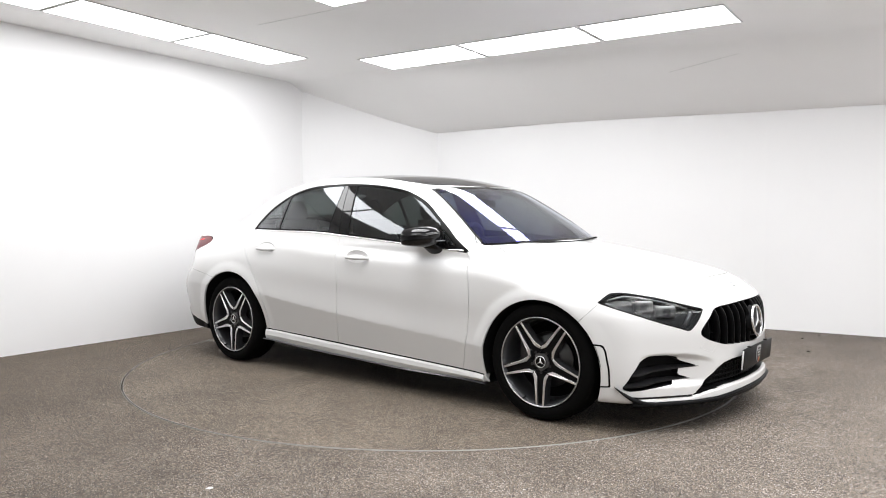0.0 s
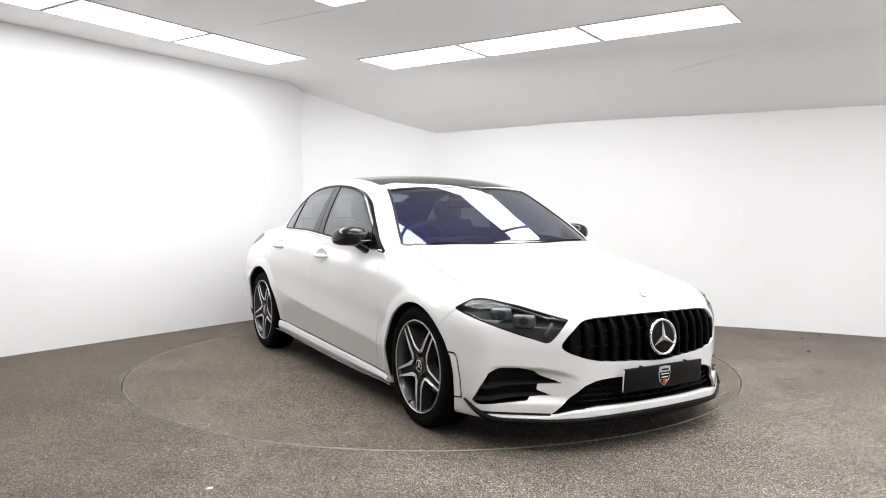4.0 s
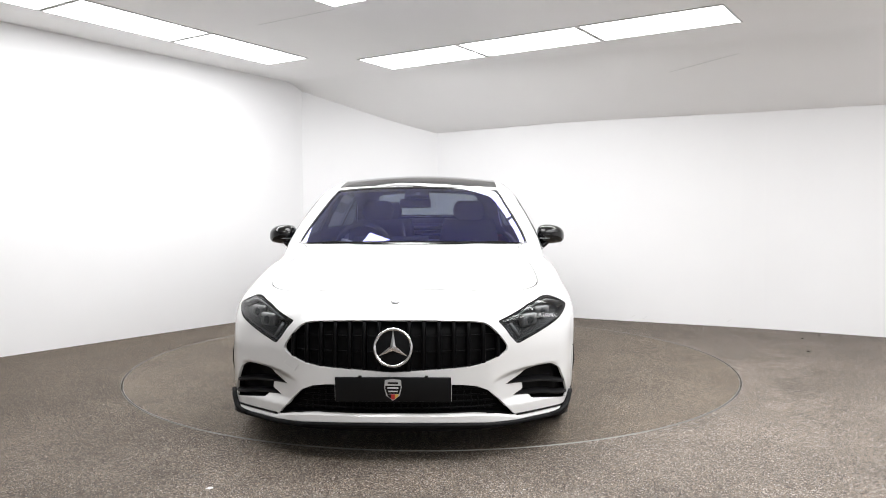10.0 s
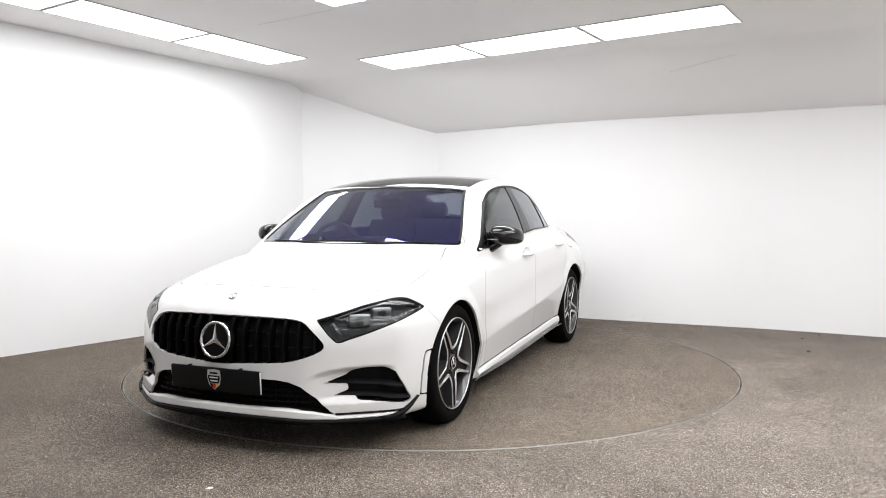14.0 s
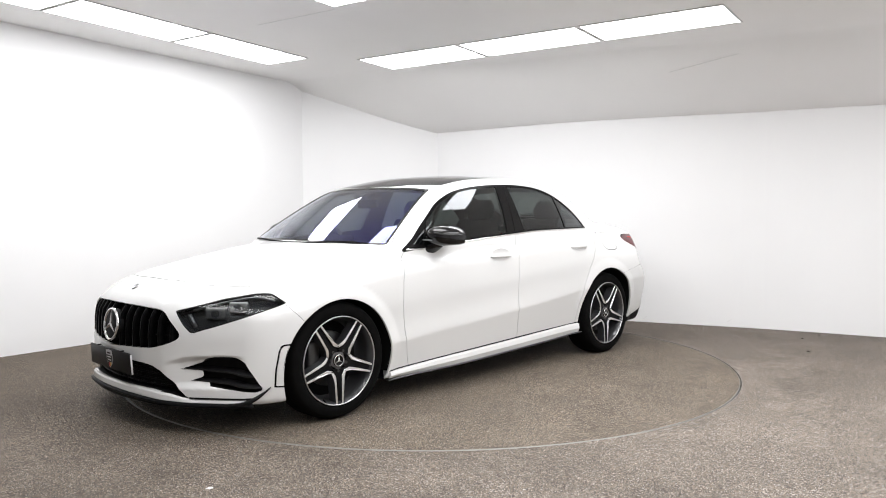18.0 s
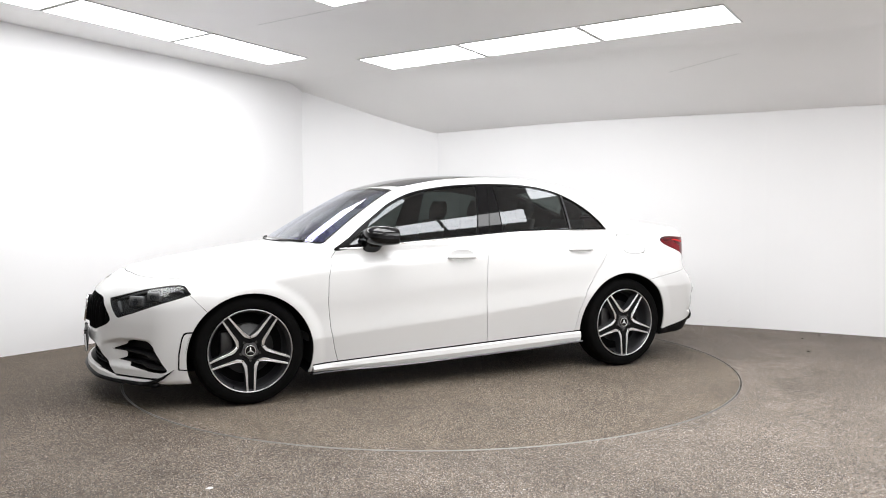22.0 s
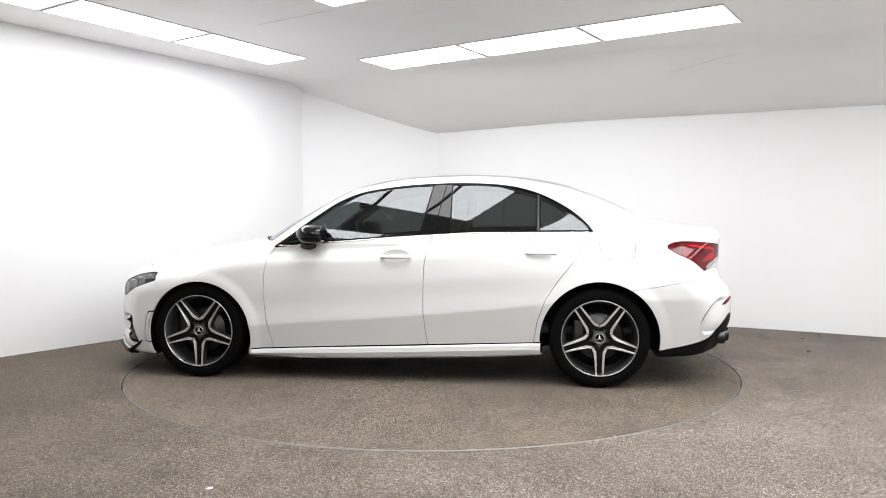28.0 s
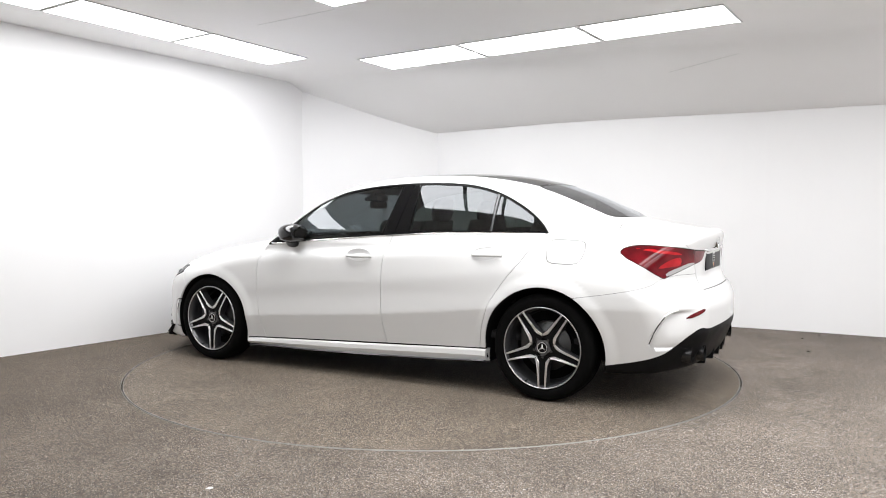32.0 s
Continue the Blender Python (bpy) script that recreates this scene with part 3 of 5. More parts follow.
class Net:
    def __init__(self, v, t):
        self.v, self.t, self.names = v, t, ["body"]
        self.l = np.zeros(len(t), int)

    def cut(self, where, name, only=("body",)):
        """Give the name to what lies where the function is negative, splitting triangles on its edge."""
        if name not in self.names:
            self.names.append(name)
        d = where(self.v)
        d = np.where(np.abs(d) < 1e-5, 1e-5, d)
        ok = np.isin(self.l, [self.names.index(o) for o in only if o in self.names])
        s = d[self.t] < 0
        k = s.sum(1)
        mixed = ok & (k > 0) & (k < 3)
        lone_in = k == 1
        tri, lab = self.t[mixed], self.l[mixed]
        sm, li = s[mixed], lone_in[mixed]
        lone = np.where(li, np.argmax(sm, 1), np.argmin(sm, 1))
        r = np.arange(len(tri))
        a, b, c = tri[r, lone], tri[r, (lone + 1) % 3], tri[r, (lone + 2) % 3]
        edges = np.concatenate([np.stack([a, b], 1), np.stack([a, c], 1)])
        edges.sort(axis=1)
        uni, back = np.unique(edges, axis=0, return_inverse=True)
        back = back.ravel()
        da, db = d[uni[:, 0]], d[uni[:, 1]]
        w = (da / (da - db))[:, None]
        fresh = self.v[uni[:, 0]] * (1 - w) + self.v[uni[:, 1]] * w
        base = len(self.v)
        self.v = np.concatenate([self.v, fresh])
        ab, ac = base + back[:len(tri)], base + back[len(tri):]
        me = self.names.index(name)
        tip = np.where(li, me, lab)
        rest = np.where(li, lab, me)
        whole = ok & (k == 3)
        self.l[whole] = me
        keep = ~mixed
        self.t = np.concatenate([self.t[keep], np.stack([a, ab, ac], 1), np.stack([ab, b, c], 1), np.stack([ab, c, ac], 1)])
        self.l = np.concatenate([self.l[keep], tip, rest, rest])

    def pick(self, *names):
        """Vertices and triangles of the named pieces."""
        t = self.t[np.isin(self.l, [self.names.index(n) for n in names if n in self.names])]
        used, back = np.unique(t, return_inverse=True)
        v = self.v[used]
        t = back.reshape(t.shape)
        # drop slivers
        area = np.linalg.norm(np.cross(v[t[:, 1]] - v[t[:, 0]], v[t[:, 2]] - v[t[:, 0]]), axis=1)
        return v, t[area > 1e-10]


def both_halves(v, t):
    """Mirror a piece that crosses the middle, welded there."""
    mid = v[:, 1] < 1e-5
    idx = np.arange(len(v))
    new_at = np.where(mid, idx, len(v) + np.cumsum(~mid) - 1)
    w = v[~mid] * np.array([1, -1, 1])
    return np.concatenate([v, w]), np.concatenate([t, new_at[t][:, ::-1]])


def mirrored(v, t):
    return v * np.array([1, -1, 1]), t[:, ::-1]


def open_edges(t):
    e = np.concatenate([t[:, [0, 1]], t[:, [1, 2]], t[:, [2, 0]]])
    key = np.sort(e, 1)
    _, first, count = np.unique(key, axis=0, return_index=True, return_counts=True)
    return e[first[count == 1]]


def islands(v, t, least=.02):
    """The separate pieces of a net, the specks left out."""
    _, same = np.unique(np.round(v * 20000).astype(int), axis=0, return_inverse=True)
    same = same.ravel()
    root = np.arange(same.max() + 1)

    def find(i):
        while root[i] != i:
            root[i] = root[root[i]]
            i = root[i]
        return i
    for a, b, c in same[t]:
        ra, rb, rc = find(a), find(b), find(c)
        root[rb] = ra
        root[find(rc)] = ra
    top = np.array([find(i) for i in same[t[:, 0]]])
    out = []
    for r in np.unique(top):
        q = t[top == r]
        used, back = np.unique(q, return_inverse=True)
        if np.ptp(v[used], axis=0).max() > least:
            out.append((v[used], back.reshape(q.shape)))
    return out


def skin(name, v, t, material, parent, label="", inset=0.0, flange=.012, at=None, smooth=True):
    """A body panel: its outer skin, turned-in edges and true normals."""
    n = slope(v)
    v = v - n * inset
    verts, faces, norms = [v], [t], [n]
    if flange:
        e = open_edges(t)
        e = e[~((np.abs(v[e[:, 0], 1]) < 1e-5) & (np.abs(v[e[:, 1], 1]) < 1e-5))]
        if len(e):
            a, b = v[e[:, 0]], v[e[:, 1]]
            lo_a, lo_b = a - n[e[:, 0]] * flange, b - n[e[:, 1]] * flange
            out = np.cross(b - a, n[e[:, 0]])
            out /= np.maximum(np.linalg.norm(out, axis=1)[:, None], 1e-9)
            base, k = len(v), len(e)
            i = np.arange(k)
            verts += [a, b, lo_b, lo_a]
            norms += [out] * 4
            faces.append(np.stack([base + k + i, base + i, base + 3 * k + i], 1))
            faces.append(np.stack([base + k + i, base + 3 * k + i, base + 2 * k + i], 1))
    me = mesh_of(name, np.concatenate(verts), np.concatenate(faces), material, smooth, np.concatenate(norms))
    return place(name, me, parent, CAR_AT if at is None else at, label)


def recess(name, v, t, depth, way, material, parent, label="", at=None):
    """An opening: the cut piece pushed in, with walls round it."""
    e = open_edges(t)
    e = e[~((np.abs(v[e[:, 0], 1]) < 1e-5) & (np.abs(v[e[:, 1], 1]) < 1e-5))]
    w = v + np.array(way) * depth
    base = len(w)
    a, b = v[e[:, 0]], v[e[:, 1]]
    k = len(e)
    i = np.arange(k)
    verts = np.concatenate([w, a, b, w[e[:, 1]], w[e[:, 0]]])
    faces = np.concatenate([t, np.stack([base + i, base + k + i, base + 2 * k + i], 1), np.stack([base + i, base + 2 * k + i, base + 3 * k + i], 1)])
    me = mesh_of(name, verts, faces, material, False)
    return place(name, me, parent, CAR_AT if at is None else at, label)


# outlines on the car's side (x, z), front (y, z), top (x, y) and on its corners
DLO_TOP = [(.836, .901), (.772, .953), (.726, .985), (.692, 1.013), (.655, 1.043), (.600, 1.083), (.530, 1.133), (.42, 1.206), (.265, 1.271), (.105, 1.304), (-.092, 1.327), (-.33, 1.339), (-.563, 1.338), (-.757, 1.322),
           (-.912, 1.287), (-1.046, 1.233), (-1.179, 1.156), (-1.272, 1.080), (-1.313, 1.031)]
DLO_LOW = [(-1.316, 1.005), (-1.14, 1.005), (-.581, 1.001), (-.262, .985), (.177, .956), (.448, .936), (.688, .914)]
DOOR_FRONT = [(.822, .903), (.855, .854), (.884, .738), (.890, .584), (.876, .429), (.848, .294), (.825, .217)]
B_GAP = [(-.235, .259), (-.220, .357), (-.209, .489), (-.209, .639), (-.216, .789), (-.235, .901), (-.268, 1.0)]
DOOR_REAR = [(-.935, .285), (-.959, .429), (-1.013, .578), (-1.102, .707), (-1.208, .836), (-1.279, .945), (-1.312, 1.02)]
GRILLE = [(0, .650), (.157, .649), (.287, .645), (.379, .640), (.433, .625), (.473, .588), (.501, .554), (.522, .519), (.514, .494), (.472, .470), (.417, .452), (.364, .440), (.285, .433), (.156, .427), (0, .419)]
INTAKE = [(0, .367), (.311, .357), (.377, .348), (.431, .326), (.487, .271), (.546, .207), (.568, .190), (.53, .197), (.473, .213), (.365, .224), (0, .229)]
VENT = [(.516, .340), (.59, .372), (.610, .392), (.669, .405), (.745, .404), (.790, .377), (.820, .306), (.838, .240), (.833, .222), (.750, .238), (.645, .252), (.622, .272), (.552, .279), (.600, .300), (.593, .336)]
LAMP = [(1.625, .633), (1.507, .652), (1.288, .690), (1.089, .712), (1.016, .715), (.955, .712), (.90, .695), (.842, .670), (.95, .644), (1.05, .622), (1.2, .589), (1.32, .563), (1.42, .544), (1.481, .530), (1.513, .532), (1.561, .566)]
TAIL_LAMP = [(1.042, .903), (1.14, .940), (1.269, .946), (1.467, .933), (1.673, .915), (1.87, .905), (1.88, .895), (1.83, .850), (1.66, .832), (1.503, .800), (1.358, .766), (1.313, .760), (1.119, .838)]
TAIL_STREAK = [(1.150, .929), (1.26, .925), (1.34, .915), (1.45, .908), (1.505, .900), (1.505, .890), (1.42, .893), (1.33, .899), (1.235, .912)]
TAIL_BAR = [(1.265, .817), (1.325, .842), (1.395, .864), (1.46, .874), (1.503, .872), (1.503, .836), (1.46, .827), (1.37, .820)]
TAIL_CLEAR = [(1.345, .768), (1.49, .797), (1.58, .817), (1.66, .829), (1.66, .842), (1.58, .838), (1.48, .818), (1.37, .795)]
BONNET = [(.80, 0), (.80, .70), (.95, .655), (1.1, .685), (1.3, .708), (1.5, .716), (1.62, .700), (1.72, .655), (1.82, .585), (1.92, .47), (1.985, .30), (2.01, .12), (2.012, 0), (2.012, -.1), (.8, -.1)]
SCREEN_EDGE = [(0, .964), (.35, .959), (.60, .952), (.712, .948), (.686, 1.02), (.653, 1.09), (.613, 1.165), (.579, 1.23), (.549, 1.285), (.45, 1.296), (.3, 1.305), (0, 1.309)]
ROOF_EDGE = [(.407, 0), (.39, .2), (.352, .36), (.312, .47), (.278, .552), (0, .546), (-.35, .532), (-.8, .495), (-1.16, .441), (-1.172, .25), (-1.176, 0), (-1.176, -.1), (.407, -.1)]
REAR_GLASS = [(-1.181, 0), (-1.178, .25), (-1.167, .435), (-1.30, .462), (-1.45, .466), (-1.58, .452), (-1.635, .432), (-1.668, .36), (-1.698, .22), (-1.715, 0), (-1.715, -.1), (-1.18, -.1)]
FUEL_FLAP = [(-1.362, .945), (-1.372, .865), (-1.40, .838), (-1.47, .832), (-1.55, .835), (-1.582, .862), (-1.590, .930), (-1.565, .962), (-1.48, .970), (-1.39, .972)]


def cut_body():
    v, t = shell()
    net = Net(v, t)

    def side(outline, grow=0.0, soft=4, guard=.35):
        line = smooth_line(outline, soft) if soft else outline

        def where(p):
            d = outline_distance(p[:, 0], p[:, 2], line) - grow
            return np.where(p[:, 1] > guard, d, 1)
        return where

    def face(outline, grow=0.0, soft=4, front=True, low=1.45):
        pts = outline + [(-y, z) for y, z in outline[::-1] if y > 0] if outline[0][0] == 0 else outline
        line = smooth_line(pts, soft) if soft else pts

        def where(p):
            d = outline_distance(p[:, 1], p[:, 2], line) - grow
            return np.where(p[:, 0] > low, d, 1)
        return where

    def corner(outline, grow=0.0, soft=4, front=True):
        line = smooth_line(outline, soft) if soft else outline

        def where(p):
            if front:
                d = outline_distance(p[:, 0] - p[:, 1], p[:, 2], line) - grow
                return np.where((p[:, 0] > 1.4) & (p[:, 1] > .40), d, 1)
            d = outline_distance(-p[:, 0] - p[:, 1], p[:, 2], line) - grow
            return np.where((p[:, 0] < -1.6) & (p[:, 1] > .25), d, 1)
        return where

    def top(outline, grow=0.0, soft=4, low=.9):
        line = smooth_line(outline, soft) if soft else outline

        def where(p):
            d = outline_distance(p[:, 0], p[:, 1], line) - grow
            return np.where(p[:, 2] > low, d, 1)
        return where

    gap = .0019
    # wheel openings
    for ax, az, r in ARCHES:
        net.cut(lambda p: np.where(p[:, 1] > .45, np.hypot(p[:, 0] - ax, p[:, 2] - az) - r, 1), "hole")
    # side windows
    dlo = DLO_TOP + DLO_LOW
    dlo_line = smooth_line(dlo[:-1] + [dlo[-1]], 4)

    def dlo_d(p):
        return np.where((p[:, 1] > .45), outline_distance(p[:, 0], p[:, 2], dlo_line), 1)
    net.cut(lambda p: dlo_d(p), "window_trim")
    b1 = lambda p: p[:, 0] - (-.174 - .07 * (p[:, 2] - .992) / .323)
    b2 = lambda p: p[:, 0] + .384
    net.cut(lambda p: np.maximum(dlo_d(p) + .015, -b1(p)), "front_window", ("window_trim",))
    net.cut(lambda p: np.maximum(np.maximum(dlo_d(p) + .015, b2(p)), -(p[:, 0] + .952)), "rear_window", ("window_trim",))
    net.cut(lambda p: np.maximum(dlo_d(p) + .015, p[:, 0] + .974), "quarter_window", ("window_trim",))
    # the fixed corner before the front window
    sail = lambda p: .655 - .50 * (p[:, 2] - .932) - p[:, 0]
    net.cut(lambda p: sail(p), "window_seal", ("front_window",))
    net.cut(lambda p: np.maximum(sail(p) + .010, dlo_d(p) + .026), "sail_window", ("window_seal",))
    # rubber seals: round the opening, along the pillar and down its middle gap
    net.cut(lambda p: np.maximum(dlo_d(p), -(dlo_d(p) + .0145)), "window_seal", ("window_trim",))
    mid = lambda p: p[:, 0] - (-.268 - .217 * (p[:, 2] - 1.0))
    net.cut(lambda p: -(b1(p) + .008), "window_seal", ("window_trim",))
    net.cut(lambda p: b2(p) - .008, "window_seal", ("window_trim",))
    net.cut(lambda p: mid(p) - .003, "rear_pillar", ("window_trim",))
    net.cut(lambda p: -(mid(p) + .003), "window_seal", ("rear_pillar",))
    net.cut(lambda p: np.maximum(np.maximum(dlo_d(p) + .012, p[:, 0] + .957), -(p[:, 0] + .969)), "window_bar", ("window_trim", "window_seal"))
    # doors
    rocker = [(1.0, .208), (.825, .217), (-.235, .259), (-.961, .289), (-1.05, .292)]
    front_door = DOOR_FRONT + B_GAP + [(.177, 1.0), (.6, .96)]
    rear_door = B_GAP[::-1] + DOOR_REAR + [(-1.2, 1.06), (-.6, 1.05)]
    for outline, nm in ((front_door, "front_door"), (rear_door, "rear_door")):
        net.cut(side(outline, gap, 0), "groove")
        net.cut(side(outline, -gap, 0), nm, ("groove",))
    net.cut(lambda p: np.where((p[:, 0] < .99) & (p[:, 0] > -.985) & (p[:, 1] > .3), p[:, 2] - tab(p[:, 0], rocker) - gap, 1), "sill", ("body", "groove"))
    # fuel flap
    net.cut(side(FUEL_FLAP, .0022), "flap_groove")
    net.cut(side(FUEL_FLAP, -.0022), "fuel_flap", ("flap_groove",))
    # glass and roof
    net.cut(face(SCREEN_EDGE, .007, 0, low=.15), "screen_border")
    net.cut(face(SCREEN_EDGE, -.005, 0, low=.15), "windscreen", ("screen_border",))
    net.cut(lambda p: np.where(p[:, 2] > .962, .5 * (1.30 - p[:, 2]) + .526 - p[:, 1], 1), "screen_seal", ("screen_border",))
    net.cut(top(ROOF_EDGE, 0, 0, 1.2), "roof_panel", ("body", "screen_border"))
    net.cut(top(REAR_GLASS, .004, 2, 1.0), "rear_border")
    net.cut(top(REAR_GLASS, -.012, 2, 1.0), "rear_screen", ("rear_border",))
    # lamps
    net.cut(corner(LAMP, .004, 0), "lamp_edge")
    net.cut(corner(LAMP, -.003, 0), "lamp_lens", ("lamp_edge",))
    net.cut(corner(TAIL_LAMP, .003, 2, False), "lamp_edge")
    net.cut(corner(TAIL_LAMP, -.002, 2, False), "tail_lamp", ("lamp_edge",))
    net.cut(corner(TAIL_BAR, 0, 2, False), "tail_bar", ("tail_lamp",))
    net.cut(corner(TAIL_STREAK, 0, 2, False), "tail_streak", ("tail_lamp",))
    net.cut(corner(TAIL_CLEAR, 0, 2, False), "tail_clear", ("tail_lamp",))
    net.cut(lambda p: np.where((p[:, 0] < -2.0) & (p[:, 2] > .72), np.abs(p[:, 1] - (.50 + .25 * (p[:, 2] - .87))) - .0022, 1), "groove", ("tail_lamp", "tail_bar", "tail_streak", "tail_clear"))
    # openings of the front bumper
    net.cut(face(GRILLE), "grille_hole")
    net.cut(face(INTAKE, 0, 0), "intake_hole")
    net.cut(face(VENT, 0, 0), "vent_hole")
    # slot in front of the wheel
    slot_out = [(1.66, .462), (1.735, .458), (1.752, .42), (1.768, .33), (1.770, .238), (1.70, .232), (1.60, .25)]
    net.cut(side(slot_out, 0, 0), "slot_edge")
    net.cut(side(slot_out, -.0095, 0), "slot_panel", ("slot_edge",))
    # bonnet, boot lid, bumpers, wings
    net.cut(lambda p: np.where((p[:, 0] > .8) & (p[:, 2] > .6), outline_distance(p[:, 0], p[:, 1], smooth_line(BONNET, 3)) - .003, 1), "groove")
    net.cut(lambda p: np.where((p[:, 0] > .8) & (p[:, 2] > .6), outline_distance(p[:, 0], p[:, 1], smooth_line(BONNET, 3)) + .003, 1), "bonnet", ("groove",))
    boot_w = [(.66, .425), (.70, .44), (.75, .465), (.9, .535), (.96, .60), (1.0, .64), (1.1, .66)]
    boot = lambda p: np.maximum(np.maximum(p[:, 1] - tab(p[:, 2], boot_w), p[:, 0] + 1.728), .678 - p[:, 2])
    net.cut(lambda p: boot(p) - .002, "groove")
    net.cut(lambda p: boot(p) + .002, "boot_lid", ("groove",))
    diff = [(-1.60, .23), (-1.757, .253), (-1.932, .29), (-2.049, .33), (-2.128, .391), (-2.178, .435), (-2.23, .468), (-2.262, .458), (-2.3, .462)]
    net.cut(lambda p: np.where(p[:, 0] < -1.70, p[:, 2] - tab(p[:, 0], diff), 1), "diffuser")
    seam = [(-1.5, .63), (-1.60, .644), (-1.844, .685), (-1.98, .719), (-2.034, .757), (-2.12, .775), (-2.3, .775)]
    rear_b = lambda p: np.where(p[:, 0] < -1.5, p[:, 2] - tab(p[:, 0], seam), 1)
    net.cut(lambda p: rear_b(p) - .0010, "fine_groove")
    net.cut(lambda p: rear_b(p) + .0010, "rear_bumper", ("fine_groove",))
    front_b = lambda p: np.where(p[:, 0] > 1.4, -((p[:, 0] - 1.612) - .92 * (p[:, 2] - .575)), 1)
    net.cut(lambda p: front_b(p) - .0016, "fine_groove")
    net.cut(lambda p: front_b(p) + .0016, "front_bumper", ("fine_groove",))
    net.cut(lambda p: np.where(p[:, 0] > .4, -(p[:, 0] - .60) - 2.0 * np.maximum(p[:, 2] - .95, 0) + (p[:, 2] > 1.1), 1), "front_wing")
    # the floor of the shell
    net.cut(lambda p: np.where(slope(p)[:, 2] < -.92, -1.0, 1.0), "underside", ("body", "front_bumper", "rear_bumper", "diffuser", "sill", "front_wing"))
    return net
# ---- the car ----
def spoke_edge():
    """The bright edge that runs in along one forked spoke, round the hub and out along the next."""
    outer = [(.0252, .2415), (.0290, .19), (.0338, .125), (.0372, .100)]
    inner = [(.0148, .2415), (.0164, .19), (.0192, .105), (.0215, .086)]
    ax = (math.sin(radians(36)), math.cos(radians(36)))

    def over(p):
        d = 2 * (p[0] * ax[0] + p[1] * ax[1])
        return d * ax[0] - p[0], d * ax[1] - p[1]
    loop = outer + [(.0840 * ax[0], .0840 * ax[1])] + [over(p) for p in outer[::-1]] + [over(p) for p in inner] + [(.0700 * ax[0], .0700 * ax[1])] + inner[::-1]
    return [(x, -r) for x, r in loop]


def edge_body(loop, lo, hi, bevel):
    """The edge as a solid between two depths, dipping towards the hub; a bevelled one is a thin cap that dips as a whole."""
    bm = bmesh.new()
    f = bm.faces.new([bm.verts.new((px, lo, pz)) for px, pz in loop])
    ex = bmesh.ops.extrude_face_region(bm, geom=[f])
    top = [u for u in ex["geom"] if isinstance(u, bmesh.types.BMVert)]
    for u in top:
        u.co.y = hi
    for u in bm.verts if bevel else top:
        u.co.y -= .010 * min(1, max(0, (.125 - math.hypot(u.co.x, u.co.z)) / .05))
    bmesh.ops.recalc_face_normals(bm, faces=bm.faces[:])
    if bevel:
        bmesh.ops.bevel(bm, geom=[e for e in bm.edges if all(q in top for q in e.verts)], offset=bevel, segments=1, affect="EDGES")
    return bm


